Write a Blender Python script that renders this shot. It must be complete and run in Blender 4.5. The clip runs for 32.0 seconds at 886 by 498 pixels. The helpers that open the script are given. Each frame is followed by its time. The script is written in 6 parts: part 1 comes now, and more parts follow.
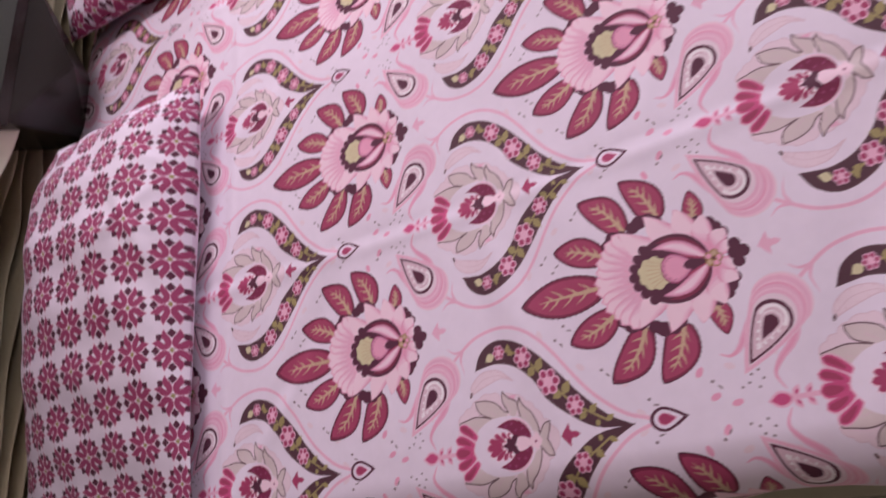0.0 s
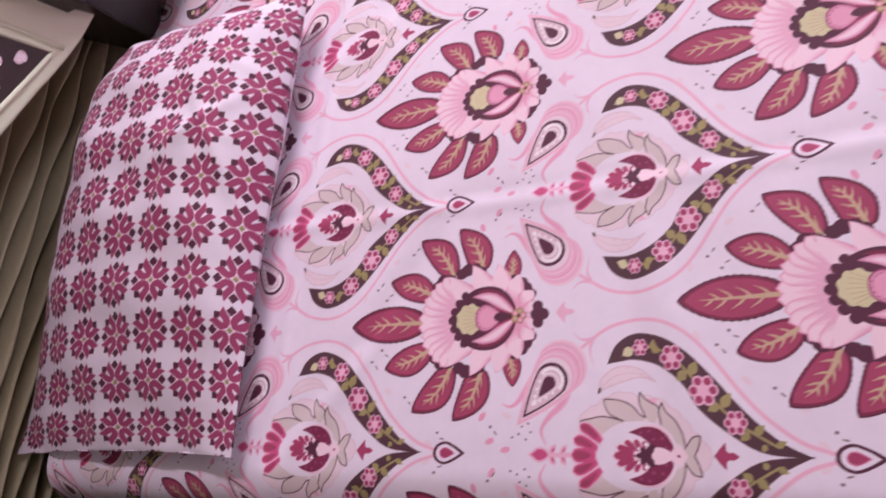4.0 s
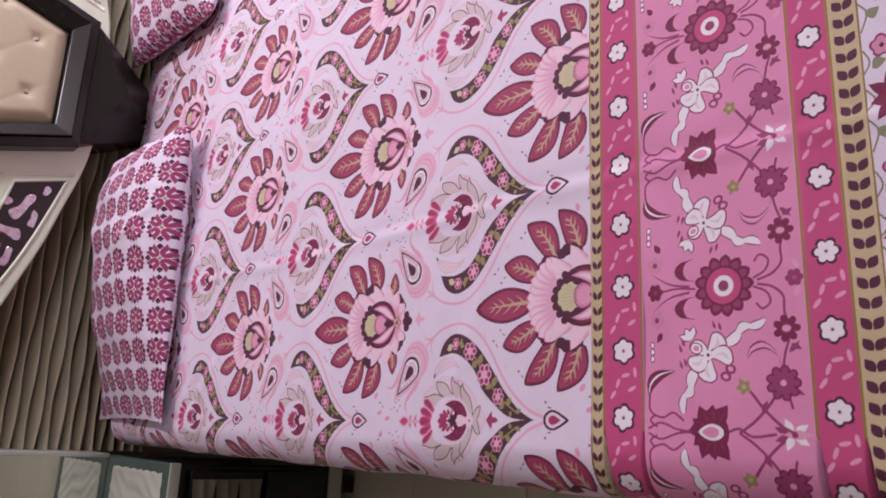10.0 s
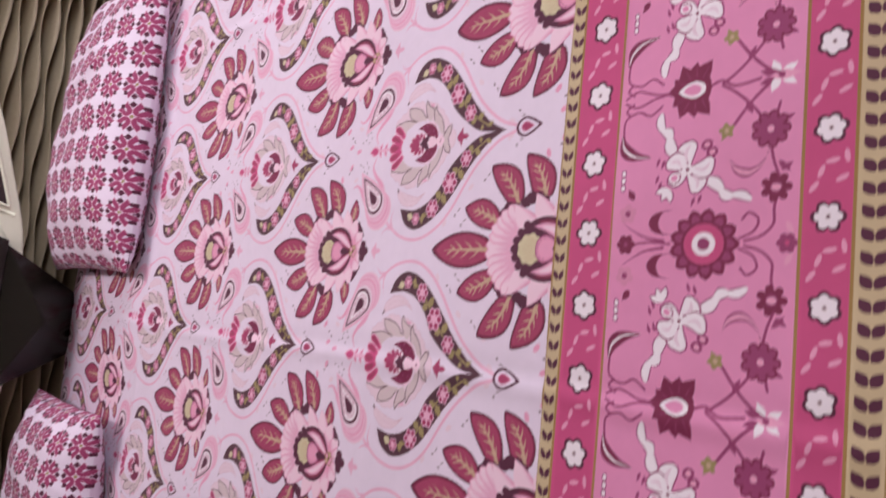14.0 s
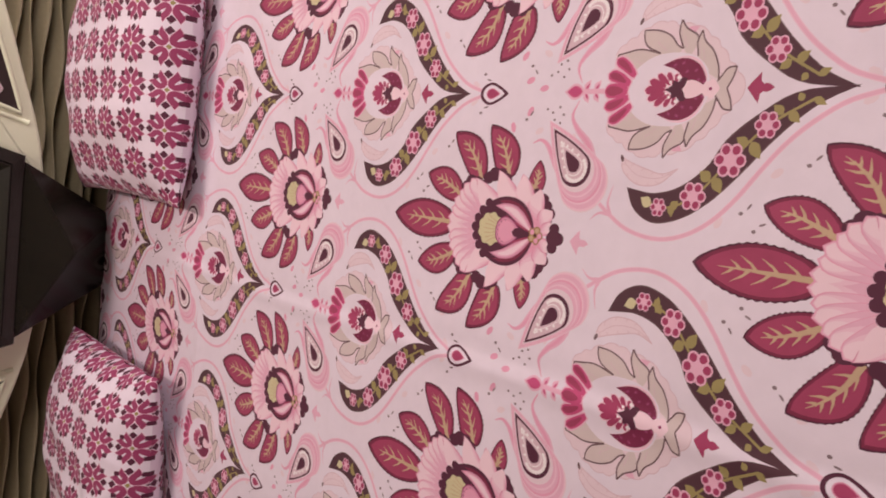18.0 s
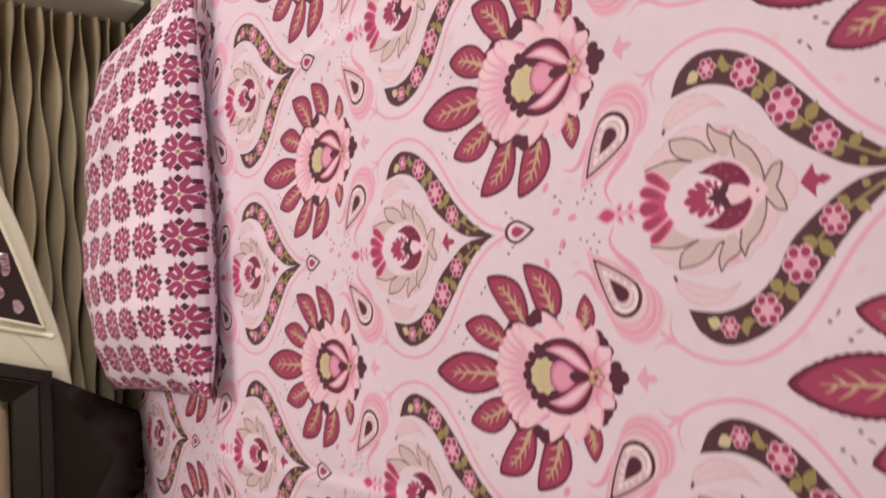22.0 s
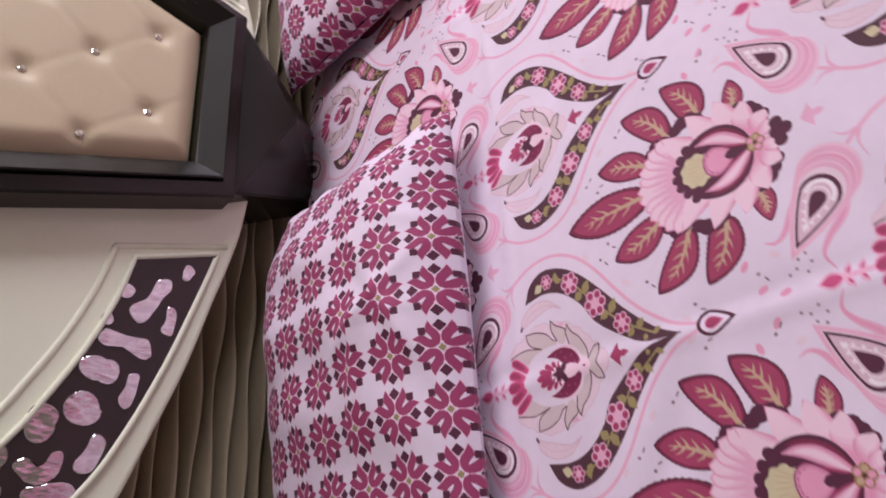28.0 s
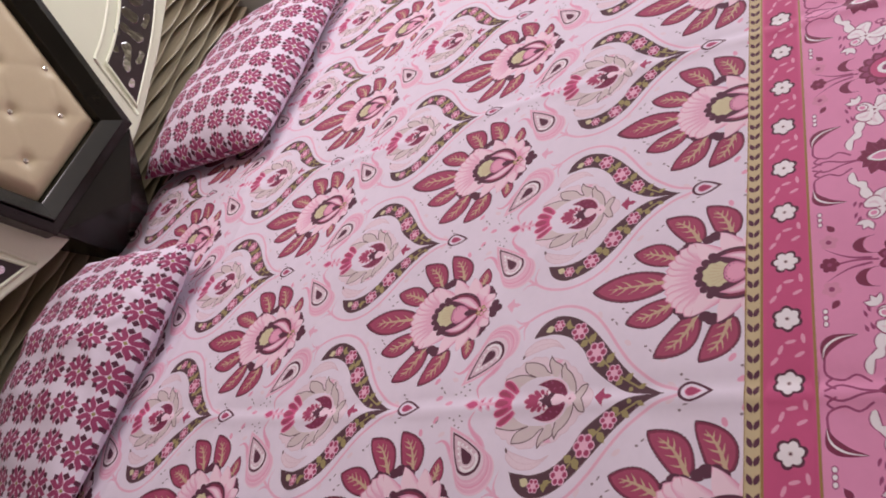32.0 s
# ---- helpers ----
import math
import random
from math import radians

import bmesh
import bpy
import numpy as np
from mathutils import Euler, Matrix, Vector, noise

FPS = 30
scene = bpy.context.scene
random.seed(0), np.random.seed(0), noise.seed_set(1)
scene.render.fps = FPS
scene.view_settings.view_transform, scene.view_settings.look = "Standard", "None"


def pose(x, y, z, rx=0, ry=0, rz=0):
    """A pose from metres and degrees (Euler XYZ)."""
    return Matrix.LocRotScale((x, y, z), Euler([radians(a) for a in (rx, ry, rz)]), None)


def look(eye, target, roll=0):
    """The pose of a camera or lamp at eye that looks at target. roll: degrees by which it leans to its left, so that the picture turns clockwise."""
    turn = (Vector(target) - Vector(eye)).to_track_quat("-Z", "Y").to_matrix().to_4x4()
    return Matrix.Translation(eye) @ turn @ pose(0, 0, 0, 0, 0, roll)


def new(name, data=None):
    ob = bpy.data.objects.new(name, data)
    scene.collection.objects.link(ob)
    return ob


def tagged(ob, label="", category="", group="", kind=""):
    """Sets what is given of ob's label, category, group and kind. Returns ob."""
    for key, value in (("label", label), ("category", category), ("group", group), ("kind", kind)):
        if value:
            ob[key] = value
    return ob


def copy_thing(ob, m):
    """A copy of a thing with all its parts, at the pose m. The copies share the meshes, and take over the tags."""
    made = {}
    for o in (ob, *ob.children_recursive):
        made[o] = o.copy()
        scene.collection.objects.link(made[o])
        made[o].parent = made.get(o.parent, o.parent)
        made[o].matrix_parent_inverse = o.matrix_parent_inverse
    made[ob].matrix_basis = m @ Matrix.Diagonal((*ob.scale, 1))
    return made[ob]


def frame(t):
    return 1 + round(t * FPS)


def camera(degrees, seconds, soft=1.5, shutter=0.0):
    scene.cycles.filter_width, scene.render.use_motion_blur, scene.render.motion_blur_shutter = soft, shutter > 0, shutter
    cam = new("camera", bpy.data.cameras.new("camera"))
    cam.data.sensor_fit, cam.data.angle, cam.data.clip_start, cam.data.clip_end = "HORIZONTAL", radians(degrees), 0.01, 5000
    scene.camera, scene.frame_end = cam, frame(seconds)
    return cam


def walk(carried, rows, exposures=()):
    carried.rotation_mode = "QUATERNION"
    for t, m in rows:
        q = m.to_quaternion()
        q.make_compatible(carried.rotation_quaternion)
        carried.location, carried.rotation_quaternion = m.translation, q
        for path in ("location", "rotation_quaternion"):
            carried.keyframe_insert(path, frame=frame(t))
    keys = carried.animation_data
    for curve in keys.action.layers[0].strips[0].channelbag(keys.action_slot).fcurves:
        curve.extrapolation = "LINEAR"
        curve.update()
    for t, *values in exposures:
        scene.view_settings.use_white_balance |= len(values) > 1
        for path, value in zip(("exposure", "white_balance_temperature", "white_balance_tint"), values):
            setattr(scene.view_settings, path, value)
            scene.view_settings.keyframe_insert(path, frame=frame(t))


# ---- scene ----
from collections import defaultdict

from mathutils.geometry import delaunay_2d_cdt

cam = camera(62.3, 32.0, soft=1.8, shutter=0.35)
PATH = [
    (0, (-0.945, 0.193, 1.252), (-0.184, 1.176, -0.315), -63.5),
    (0.5, (-0.934, 0.35, 1.216), (-0.253, 1.295, -0.41), -61.5),
    (1, (-0.952, 0.483, 1.201), (-0.212, 1.383, -0.424), -58.8),
    (1.5, (-0.963, 0.61, 1.199), (-0.157, 1.506, -0.397), -57.3),
    (2, (-0.986, 0.667, 1.195), (-0.176, 1.54, -0.411), -52.8),
    (2.5, (-1.006, 0.668, 1.197), (-0.205, 1.607, -0.376), -49.2),
    (3, (-1.009, 0.634, 1.201), (-0.227, 1.544, -0.398), -47.5),
    (3.5, (-0.984, 0.531, 1.214), (-0.207, 1.475, -0.369), -50.5),
    (4, (-0.943, 0.39, 1.228), (-0.183, 1.35, -0.353), -52.3),
    (4.5, (-0.911, 0.288, 1.26), (-0.125, 1.274, -0.292), -56.2),
    (6.5, (-0.962, -0.174, 1.304), (-0.003, 0.752, -0.187), -51.0),
    (7, (-0.946, -0.316, 1.311), (-0.058, 0.661, -0.191), -48.5),
    (7.5, (-0.979, -0.378, 1.336), (-0.151, 0.617, -0.189), -49.3),
    (8, (-1.054, -0.406, 1.393), (-0.215, 0.596, -0.121), -47.4),
    (8.5, (-1.127, -0.407, 1.424), (-0.262, 0.629, -0.052), -47.4),
    (9, (-1.12, -0.433, 1.382), (-0.385, 0.837, 0.023), -58.7),
    (9.5, (-0.984, -0.478, 1.306), (-0.361, 0.856, -0.047), -68.9),
    (10, (-0.861, -0.504, 1.239), (-0.37, 0.913, -0.084), -74.4),
    (10.5, (-0.803, -0.527, 1.196), (-0.276, 0.956, -0.037), -74.6),
    (11, (-0.739, -0.517, 1.177), (-0.245, 0.967, -0.069), -75.3),
    (11.5, (-0.636, -0.491, 1.164), (-0.183, 0.995, -0.095), -77.2),
    (12, (-0.519, -0.472, 1.157), (-0.083, 0.976, -0.152), -77.4),
    (12.5, (-0.387, -0.475, 1.154), (-0.053, 1.036, -0.114), -77.1),
    (13, (-0.23, -0.491, 1.153), (-0.002, 1.025, -0.131), -76.9),
    (13.5, (-0.109, -0.49, 1.145), (0.08, 1.033, -0.137), -79.5),
    (14, (0.052, -0.482, 1.126), (0.256, 0.988, -0.216), -79.1),
    (14.5, (0.191, -0.473, 1.107), (0.248, 1.009, -0.236), -82.8),
    (16.5, (0.31, -0.227, 1.071), (0.096, 1.116, -0.256), -86.8),
    (17, (0.262, -0.173, 1.09), (0.174, 1.121, -0.299), -89.8),
    (17.5, (0.199, -0.141, 1.083), (0.12, 1.265, -0.336), -88.2),
    (18, (0.174, -0.118, 1.086), (0.006, 1.334, -0.279), -88.1),
    (18.5, (0.171, -0.098, 1.078), (0.039, 1.385, -0.257), -88.2),
    (19, (0.199, -0.065, 1.093), (0.057, 1.452, -0.203), -90.2),
    (19.5, (0.247, -0.015, 1.101), (-0.013, 1.514, -0.162), -92.2),
    (20, (0.297, 0.011, 1.084), (0.104, 1.54, -0.191), -94.3),
    (20.5, (0.332, -0.011, 1.061), (0.202, 1.462, -0.286), -94.6),
    (21, (0.345, -0.032, 1.043), (0.242, 1.438, -0.309), -94.0),
    (21.5, (0.322, -0.039, 1.02), (0.329, 1.393, -0.377), -92.4),
    (22, (0.207, -0.07, 1.053), (0.364, 1.441, -0.248), -90.4),
    (22.5, (0.06, -0.098, 1.099), (0.211, 1.415, -0.201), -92.1),
    (23, (-0.103, -0.051, 1.094), (-0.032, 1.498, -0.17), -91.1),
    (23.5, (-0.275, 0.014, 1.092), (-0.285, 1.56, -0.176), -92.9),
    (24, (-0.401, 0.035, 1.108), (-0.296, 1.632, -0.092), -91.9),
    (24.5, (-0.532, -0.038, 1.144), (-0.29, 1.579, -0.007), -99.2),
    (26.5, (-0.856, 0.217, 1.104), (-0.119, 1.601, -0.137), -96.4),
    (27, (-0.91, 0.269, 1.148), (0.019, 1.571, -0.053), -90.2),
    (27.5, (-0.874, 0.369, 1.138), (0.073, 1.686, -0.032), -80.3),
    (28, (-0.77, 0.481, 1.131), (0.102, 1.828, -0.064), -72.8),
    (28.5, (-0.7, 0.52, 1.122), (0.14, 1.831, -0.133), -66.1),
    (29, (-0.687, 0.479, 1.144), (0.233, 1.741, -0.105), -61.6),
    (29.5, (-0.741, 0.388, 1.164), (0.327, 1.59, -0.025), -58.5),
    (30, (-0.827, 0.302, 1.168), (0.253, 1.366, -0.135), -52.2),
    (30.5, (-0.861, 0.187, 1.195), (0.295, 1.269, -0.027), -49.6),
    (31, (-0.86, 0.011, 1.19), (0.355, 1.026, -0.033), -43.3),
    (31.5, (-0.89, -0.146, 1.201), (0.266, 0.978, 0.018), -42.4),
    (32, (-0.918, -0.213, 1.234), (0.19, 0.929, 0.022), -42.8),
]
EXPOSURES = [
    (0.0, 0.0, 6300, 26), (1.0, 0.06, 6080, 31), (2.0, 0.12, 6150, 31), (3.0, 0.26, 6150, 31), (4.0, 0.28, 6250, 28), (7.0, 0.05, 6850, 32), (8.0, -0.06, 6250, 27), (10.0, 0.12, 6080, 26), (13.0, 0.14, 6350, 16), (14.0, -0.26, 6350, 24), (16.5, -0.36, 7400, 18),
    (18.0, -0.38, 7500, 20), (20.0, -0.42, 7000, 20), (22.0, -0.34, 7500, 18), (23.0, -0.24, 6950, 18), (24.0, -0.10, 6150, 26), (27.0, 0.04, 6180, 25), (29.0, 0.0, 6200, 23), (31.0, -0.16, 6350, 20), (32.0, -0.14, 6450, 18),
]
walk(cam, [(t, look(eye, target, roll)) for t, eye, target, roll in PATH], EXPOSURES)

# ---------------------------------------------------------------- world and light
world = bpy.data.worlds.new("world")
scene.world = world
world.use_nodes = True
world.node_tree.nodes["Background"].inputs[0].default_value = (0.55, 0.6, 0.7, 1)
world.node_tree.nodes["Background"].inputs[1].default_value = 0.05


def area_lamp(name, m, size_x, size_y, watts, colour):
    data = bpy.data.lights.new(name, "AREA")
    data.shape, data.size, data.size_y, data.energy, data.color = "RECTANGLE", size_x, size_y, watts, colour
    ob = new(name, data)
    ob.matrix_world = m
    return ob


# unseen sources: assumed window in the side wall, added tube lamp under the ceiling
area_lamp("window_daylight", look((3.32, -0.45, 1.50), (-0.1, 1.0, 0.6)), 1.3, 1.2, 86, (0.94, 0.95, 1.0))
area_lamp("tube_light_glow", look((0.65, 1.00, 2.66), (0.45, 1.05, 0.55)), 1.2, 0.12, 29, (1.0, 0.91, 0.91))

# ---------------------------------------------------------------- materials


def node_material(name):
    m = bpy.data.materials.new(name)
    m.use_nodes = True
    return m, m.node_tree.nodes, m.node_tree.links, m.node_tree.nodes["Principled BSDF"]


def mixed_colour(nodes, links, low, high, fac):
    mix = nodes.new("ShaderNodeMix")
    mix.data_type = "RGBA"
    mix.inputs[6].default_value, mix.inputs[7].default_value = (*low, 1), (*high, 1)
    links.new(fac, mix.inputs[0])
    return mix.outputs[2]


def noise_node(nodes, links, coord, scale, detail=4.0, rough=0.55):
    n = nodes.new("ShaderNodeTexNoise")
    n.inputs["Scale"].default_value, n.inputs["Detail"].default_value, n.inputs["Roughness"].default_value = scale, detail, rough
    links.new(coord, n.inputs["Vector"])
    return n.outputs["Fac"]


def scaled(c, k):
    return tuple(min(1.0, v * k) for v in c)


def surface(name, colour, rough=0.5, metal=0.0, grain=40.0, vary=0.12, fine=300.0, bump=0.05, spec=0.5, coat=0.0):
    """A surface with large stains and fine grain in colour, roughness and relief."""
    m, nodes, links, p = node_material(name)
    coord = nodes.new("ShaderNodeTexCoord").outputs["Object"]
    big, small = noise_node(nodes, links, coord, grain / 6.0, 3), noise_node(nodes, links, coord, fine, 4)
    both = nodes.new("ShaderNodeMath")
    both.operation = "MULTIPLY_ADD"
    both.inputs[1].default_value = 0.6
    links.new(big, both.inputs[0])
    half = nodes.new("ShaderNodeMath")
    half.operation = "MULTIPLY"
    half.inputs[1].default_value = 0.4
    links.new(small, half.inputs[0])
    links.new(half.outputs[0], both.inputs[2])
    links.new(mixed_colour(nodes, links, scaled(colour, 1 - vary), scaled(colour, 1 + vary), both.outputs[0]), p.inputs["Base Color"])
    p.inputs["Roughness"].default_value, p.inputs["Metallic"].default_value = rough, metal
    p.inputs["Specular IOR Level"].default_value, p.inputs["Coat Weight"].default_value = spec, coat
    p.inputs["Coat Roughness"].default_value = 0.08
    b = nodes.new("ShaderNodeBump")
    b.inputs["Strength"].default_value, b.inputs["Distance"].default_value = bump, 0.002
    links.new(small, b.inputs["Height"])
    links.new(b.outputs[0], p.inputs["Normal"])
    return m


def cloth(name, colour, vary=0.06, low=None):
    """Printed cotton: a fine weave, soft creases and a faint mottling of the dye."""
    m, nodes, links, p = node_material(name)
    coord = nodes.new("ShaderNodeTexCoord").outputs["Object"]
    dye, weave = noise_node(nodes, links, coord, 55.0, 5, 0.65), noise_node(nodes, links, coord, 900.0, 2)
    crease = noise_node(nodes, links, coord, 7.0, 3, 0.5)
    links.new(mixed_colour(nodes, links, low or scaled(colour, 1 - vary), scaled(colour, 1 + vary), dye), p.inputs["Base Color"])
    p.inputs["Roughness"].default_value, p.inputs["Specular IOR Level"].default_value = 0.62, 0.28
    p.inputs["Sheen Weight"].default_value, p.inputs["Sheen Roughness"].default_value = 0.12, 0.4
    b1, b2 = nodes.new("ShaderNodeBump"), nodes.new("ShaderNodeBump")
    b1.inputs["Strength"].default_value, b1.inputs["Distance"].default_value = 0.16, 0.03
    b2.inputs["Strength"].default_value, b2.inputs["Distance"].default_value = 0.10, 0.0008
    links.new(crease, b1.inputs["Height"])
    links.new(weave, b2.inputs["Height"])
    links.new(b1.outputs[0], b2.inputs["Normal"])
    links.new(b2.outputs[0], p.inputs["Normal"])
    return m


INK = {
    "white": cloth("cotton_white", (0.75, 0.66, 0.77)),
    "dark": cloth("ink_plum", (0.090, 0.018, 0.044)),
    "brown": cloth("ink_brown", (0.082, 0.030, 0.044)),
    "crimson": cloth("ink_crimson", (0.36, 0.050, 0.120), 0.18),
    "wine": cloth("ink_wine", (0.200, 0.022, 0.062), 0.20),
    "posy": cloth("ink_posy", (0.33, 0.050, 0.135), 0.14),
    "magenta": cloth("ink_magenta", (0.37, 0.045, 0.125), 0.12),
    "rose": cloth("ink_rose", (0.66, 0.26, 0.40), 0.08),
    "pink": cloth("ink_pink", (0.76, 0.42, 0.56), 0.07),
    "pale": cloth("ink_pale_pink", (0.81, 0.52, 0.64), 0.05),
    "mist": cloth("ink_mist", (0.76, 0.60, 0.68), 0.05),
    "lilac": cloth("ink_lilac", (0.66, 0.47, 0.55), 0.05),
    "cream": cloth("ink_cream", (0.60, 0.54, 0.34), 0.06),
    "straw": cloth("ink_straw", (0.53, 0.37, 0.25), 0.10),
    "olive": cloth("ink_olive", (0.32, 0.26, 0.11), 0.15),
    "gold": cloth("ink_gold", (0.55, 0.44, 0.26), 0.08),
    "ochre": cloth("ink_ochre", (0.30, 0.18, 0.05), 0.08),
    "grey": cloth("ink_grey", (0.63, 0.52, 0.53), 0.06),
    "line": cloth("ink_line", (0.15, 0.085, 0.10), 0.06),
    "smoke": cloth("ink_smoke", (0.24, 0.17, 0.20), 0.08),
    "hot": cloth("ink_hot_pink", (0.56, 0.078, 0.210), 0.07),
    "candy": cloth("ink_candy", (0.73, 0.275, 0.465), 0.06),
    "blush": cloth("ink_blush", (0.76, 0.34, 0.49), 0.05),
    "mauve": cloth("ink_mauve", (0.30, 0.050, 0.145), 0.1),
    "snow": cloth("ink_snow", (0.84, 0.78, 0.82), 0.03),
    "maroon": cloth("ink_maroon", (0.20, 0.020, 0.068), 0.15),
    "petal": cloth("ink_petal", (0.84, 0.61, 0.705), 0.04),
    "moss": cloth("ink_moss", (0.24, 0.24, 0.14), 0.10),
}
M_RIB = surface("champagne_lacquer", (0.47, 0.41, 0.28), 0.22, 0.10, 30, 0.22, 120, 0.03, 0.55, 0.4)
M_WHITE = surface("ivory_lacquer", (0.82, 0.86, 0.66), 0.24, 0, 12, 0.05, 200, 0.02, 0.5, 0.3)
M_BLACK = surface("espresso_lacquer", (0.013, 0.012, 0.008), 0.27, 0, 60, 0.7, 150, 0.10, 0.45, 0.0)
M_LEATHER = surface("tan_leatherette", (0.60, 0.51, 0.33), 0.45, 0, 18, 0.12, 420, 0.12, 0.35)
M_INSET = surface("dark_brown_inlay", (0.030, 0.018, 0.018), 0.30, 0, 60, 0.4, 260, 0.15, 0.5)
M_PEBBLE, _n, _l, _p = node_material("mirror_pebble")
_s = _n.new("ShaderNodeMapping")
_s.inputs["Scale"].default_value, _s.inputs["Rotation"].default_value = (170, 60, 38), (0.2, 0.7, 0.3)
_l.new(_n.new("ShaderNodeTexCoord").outputs["Object"], _s.inputs[0])
_streak = noise_node(_n, _l, _s.outputs[0], 1.0, 1.5, 0.4)
_l.new(mixed_colour(_n, _l, (0.42, 0.40, 0.42), (0.96, 0.94, 0.96), _streak), _p.inputs["Base Color"])
_p.inputs["Roughness"].default_value, _p.inputs["Metallic"].default_value = 0.07, 1.0
_b = _n.new("ShaderNodeBump")
_b.inputs["Strength"].default_value, _b.inputs["Distance"].default_value = 0.5, 0.0022
_l.new(_streak, _b.inputs["Height"])
_l.new(_b.outputs[0], _p.inputs["Normal"])
M_CRYSTAL = surface("crystal_button", (0.62, 0.58, 0.50), 0.16, 0.5, 50, 0.1, 200, 0.05, 0.8)
M_FLOOR = surface("beige_tile", (0.58, 0.55, 0.40), 0.18, 0, 10, 0.08, 90, 0.02, 0.5)
M_GROUT = surface("grey_grout", (0.50, 0.47, 0.35), 0.8, 0, 30, 0.2, 300, 0.1)
M_WALL = surface("beige_wall_paint", (0.34, 0.30, 0.25), 0.7, 0, 8, 0.05, 150, 0.06)
M_CEIL = surface("white_ceiling_paint", (0.78, 0.77, 0.75), 0.8, 0, 8, 0.03, 150, 0.05)
M_MIRROR = surface("mirror_glass", (0.78, 0.82, 0.78), 0.03, 1.0, 10, 0.03, 60, 0.0)
M_GREEN = surface("green_glass_top", (0.055, 0.105, 0.085), 0.10, 0, 20, 0.2, 120, 0.02, 0.6, 0.5)
M_LACE = surface("white_lace_mat", (0.46, 0.47, 0.38), 0.85, 0, 90, 0.16, 320, 0.4)
M_PLINTH = surface("pale_plinth", (0.42, 0.43, 0.36), 0.4, 0, 60, 0.25, 200, 0.05)
# a darker tone of the champagne lacquer, for the drawer's wavy ribs
M_RIB_DARK = surface("aged_champagne_lacquer", (0.15, 0.135, 0.10), 0.30, 0.2, 30, 0.25, 120, 0.03, 0.5, 0.2)
M_MATTRESS = surface("quilted_mattress", (0.60, 0.55, 0.55), 0.8, 0, 40, 0.08, 500, 0.2)
# glow meant for the added tube lamp; no part wears it
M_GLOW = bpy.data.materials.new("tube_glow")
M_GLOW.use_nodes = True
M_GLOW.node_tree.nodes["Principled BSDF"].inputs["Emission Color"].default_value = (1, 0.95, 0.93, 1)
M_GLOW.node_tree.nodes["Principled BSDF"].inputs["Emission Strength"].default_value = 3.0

# ---------------------------------------------------------------- mesh helpers


def mesh_part(name, verts, faces, mats, slots=None, parent=None, label="", smooth=True):
    me = bpy.data.meshes.new(name)
    me.from_pydata([tuple(map(float, v)) for v in verts], [], [tuple(map(int, f)) for f in faces])
    for m in (mats if isinstance(mats, (list, tuple)) else [mats]):
        me.materials.append(m)
    if slots is not None:
        me.polygons.foreach_set("material_index", np.asarray(slots, dtype=np.int32))
    me.polygons.foreach_set("use_smooth", np.full(len(me.polygons), smooth))
    me.update()
    ob = new(name, me)
    if parent:
        ob.parent = parent
    return tagged(ob, label)


def part(name, bm, material, parent=None, label="", smooth=False):
    me = bpy.data.meshes.new(name)
    bmesh.ops.recalc_face_normals(bm, faces=bm.faces)
    bm.to_mesh(me)
    bm.free()
    me.materials.append(material)
    me.polygons.foreach_set("use_smooth", np.full(len(me.polygons), smooth))
    ob = new(name, me)
    if parent:
        ob.parent = parent
    return tagged(ob, label)


def empty(name, at=(0, 0, 0), **tags):
    ob = new(name)
    ob.location = at
    return tagged(ob, **tags)


def box_bm(x0, x1, y0, y1, z0, z1, bevel=0.0, segments=2):
    bm = bmesh.new()
    bmesh.ops.create_cube(bm, size=1)
    for v in bm.verts:
        v.co = Vector(((x0 + x1) / 2 + v.co.x * (x1 - x0), (y0 + y1) / 2 + v.co.y * (y1 - y0), (z0 + z1) / 2 + v.co.z * (z1 - z0)))
    if bevel:
        bmesh.ops.bevel(bm, geom=bm.edges[:], offset=bevel, segments=segments, affect="EDGES", profile=0.5)
    return bm


def smooth01(x):
    x = np.clip(x, 0, 1)
    return x * x * (3 - 2 * x)


# ---------------------------------------------------------------- the sheet's shape
H = 0.55                       # mattress top
XL, XR, YF, YH = -0.868, 0.808, -0.335, 1.478   # where the top bends down; the head end
P, Q = 0.28, 0.38              # repeat of the print across and along
COL0 = -2.5                    # column of the flower that lies on x = 0, counted from the first


def bend(d, RAD=0.052):
    d = np.maximum(d, 0)
    arc = RAD * math.pi / 2
    out = np.where(d < arc, RAD * np.sin(np.minimum(d, arc) / RAD), RAD)
    down = np.where(d < arc, RAD * (1 - np.cos(np.minimum(d, arc) / RAD)), RAD + d - arc)
    return out, down


def hem_left(Y):
    return XL - 0.165 - 0.055 * smooth01((Y - 0.95) / 0.35) + 0.006 * np.sin(Y * 9) + 0.004 * np.sin(Y * 23 + 1)


def hem_right(Y):
    return XR + 0.17 + 0.008 * np.sin(Y * 8 + 2)


HEM_FOOT = YF - 0.34


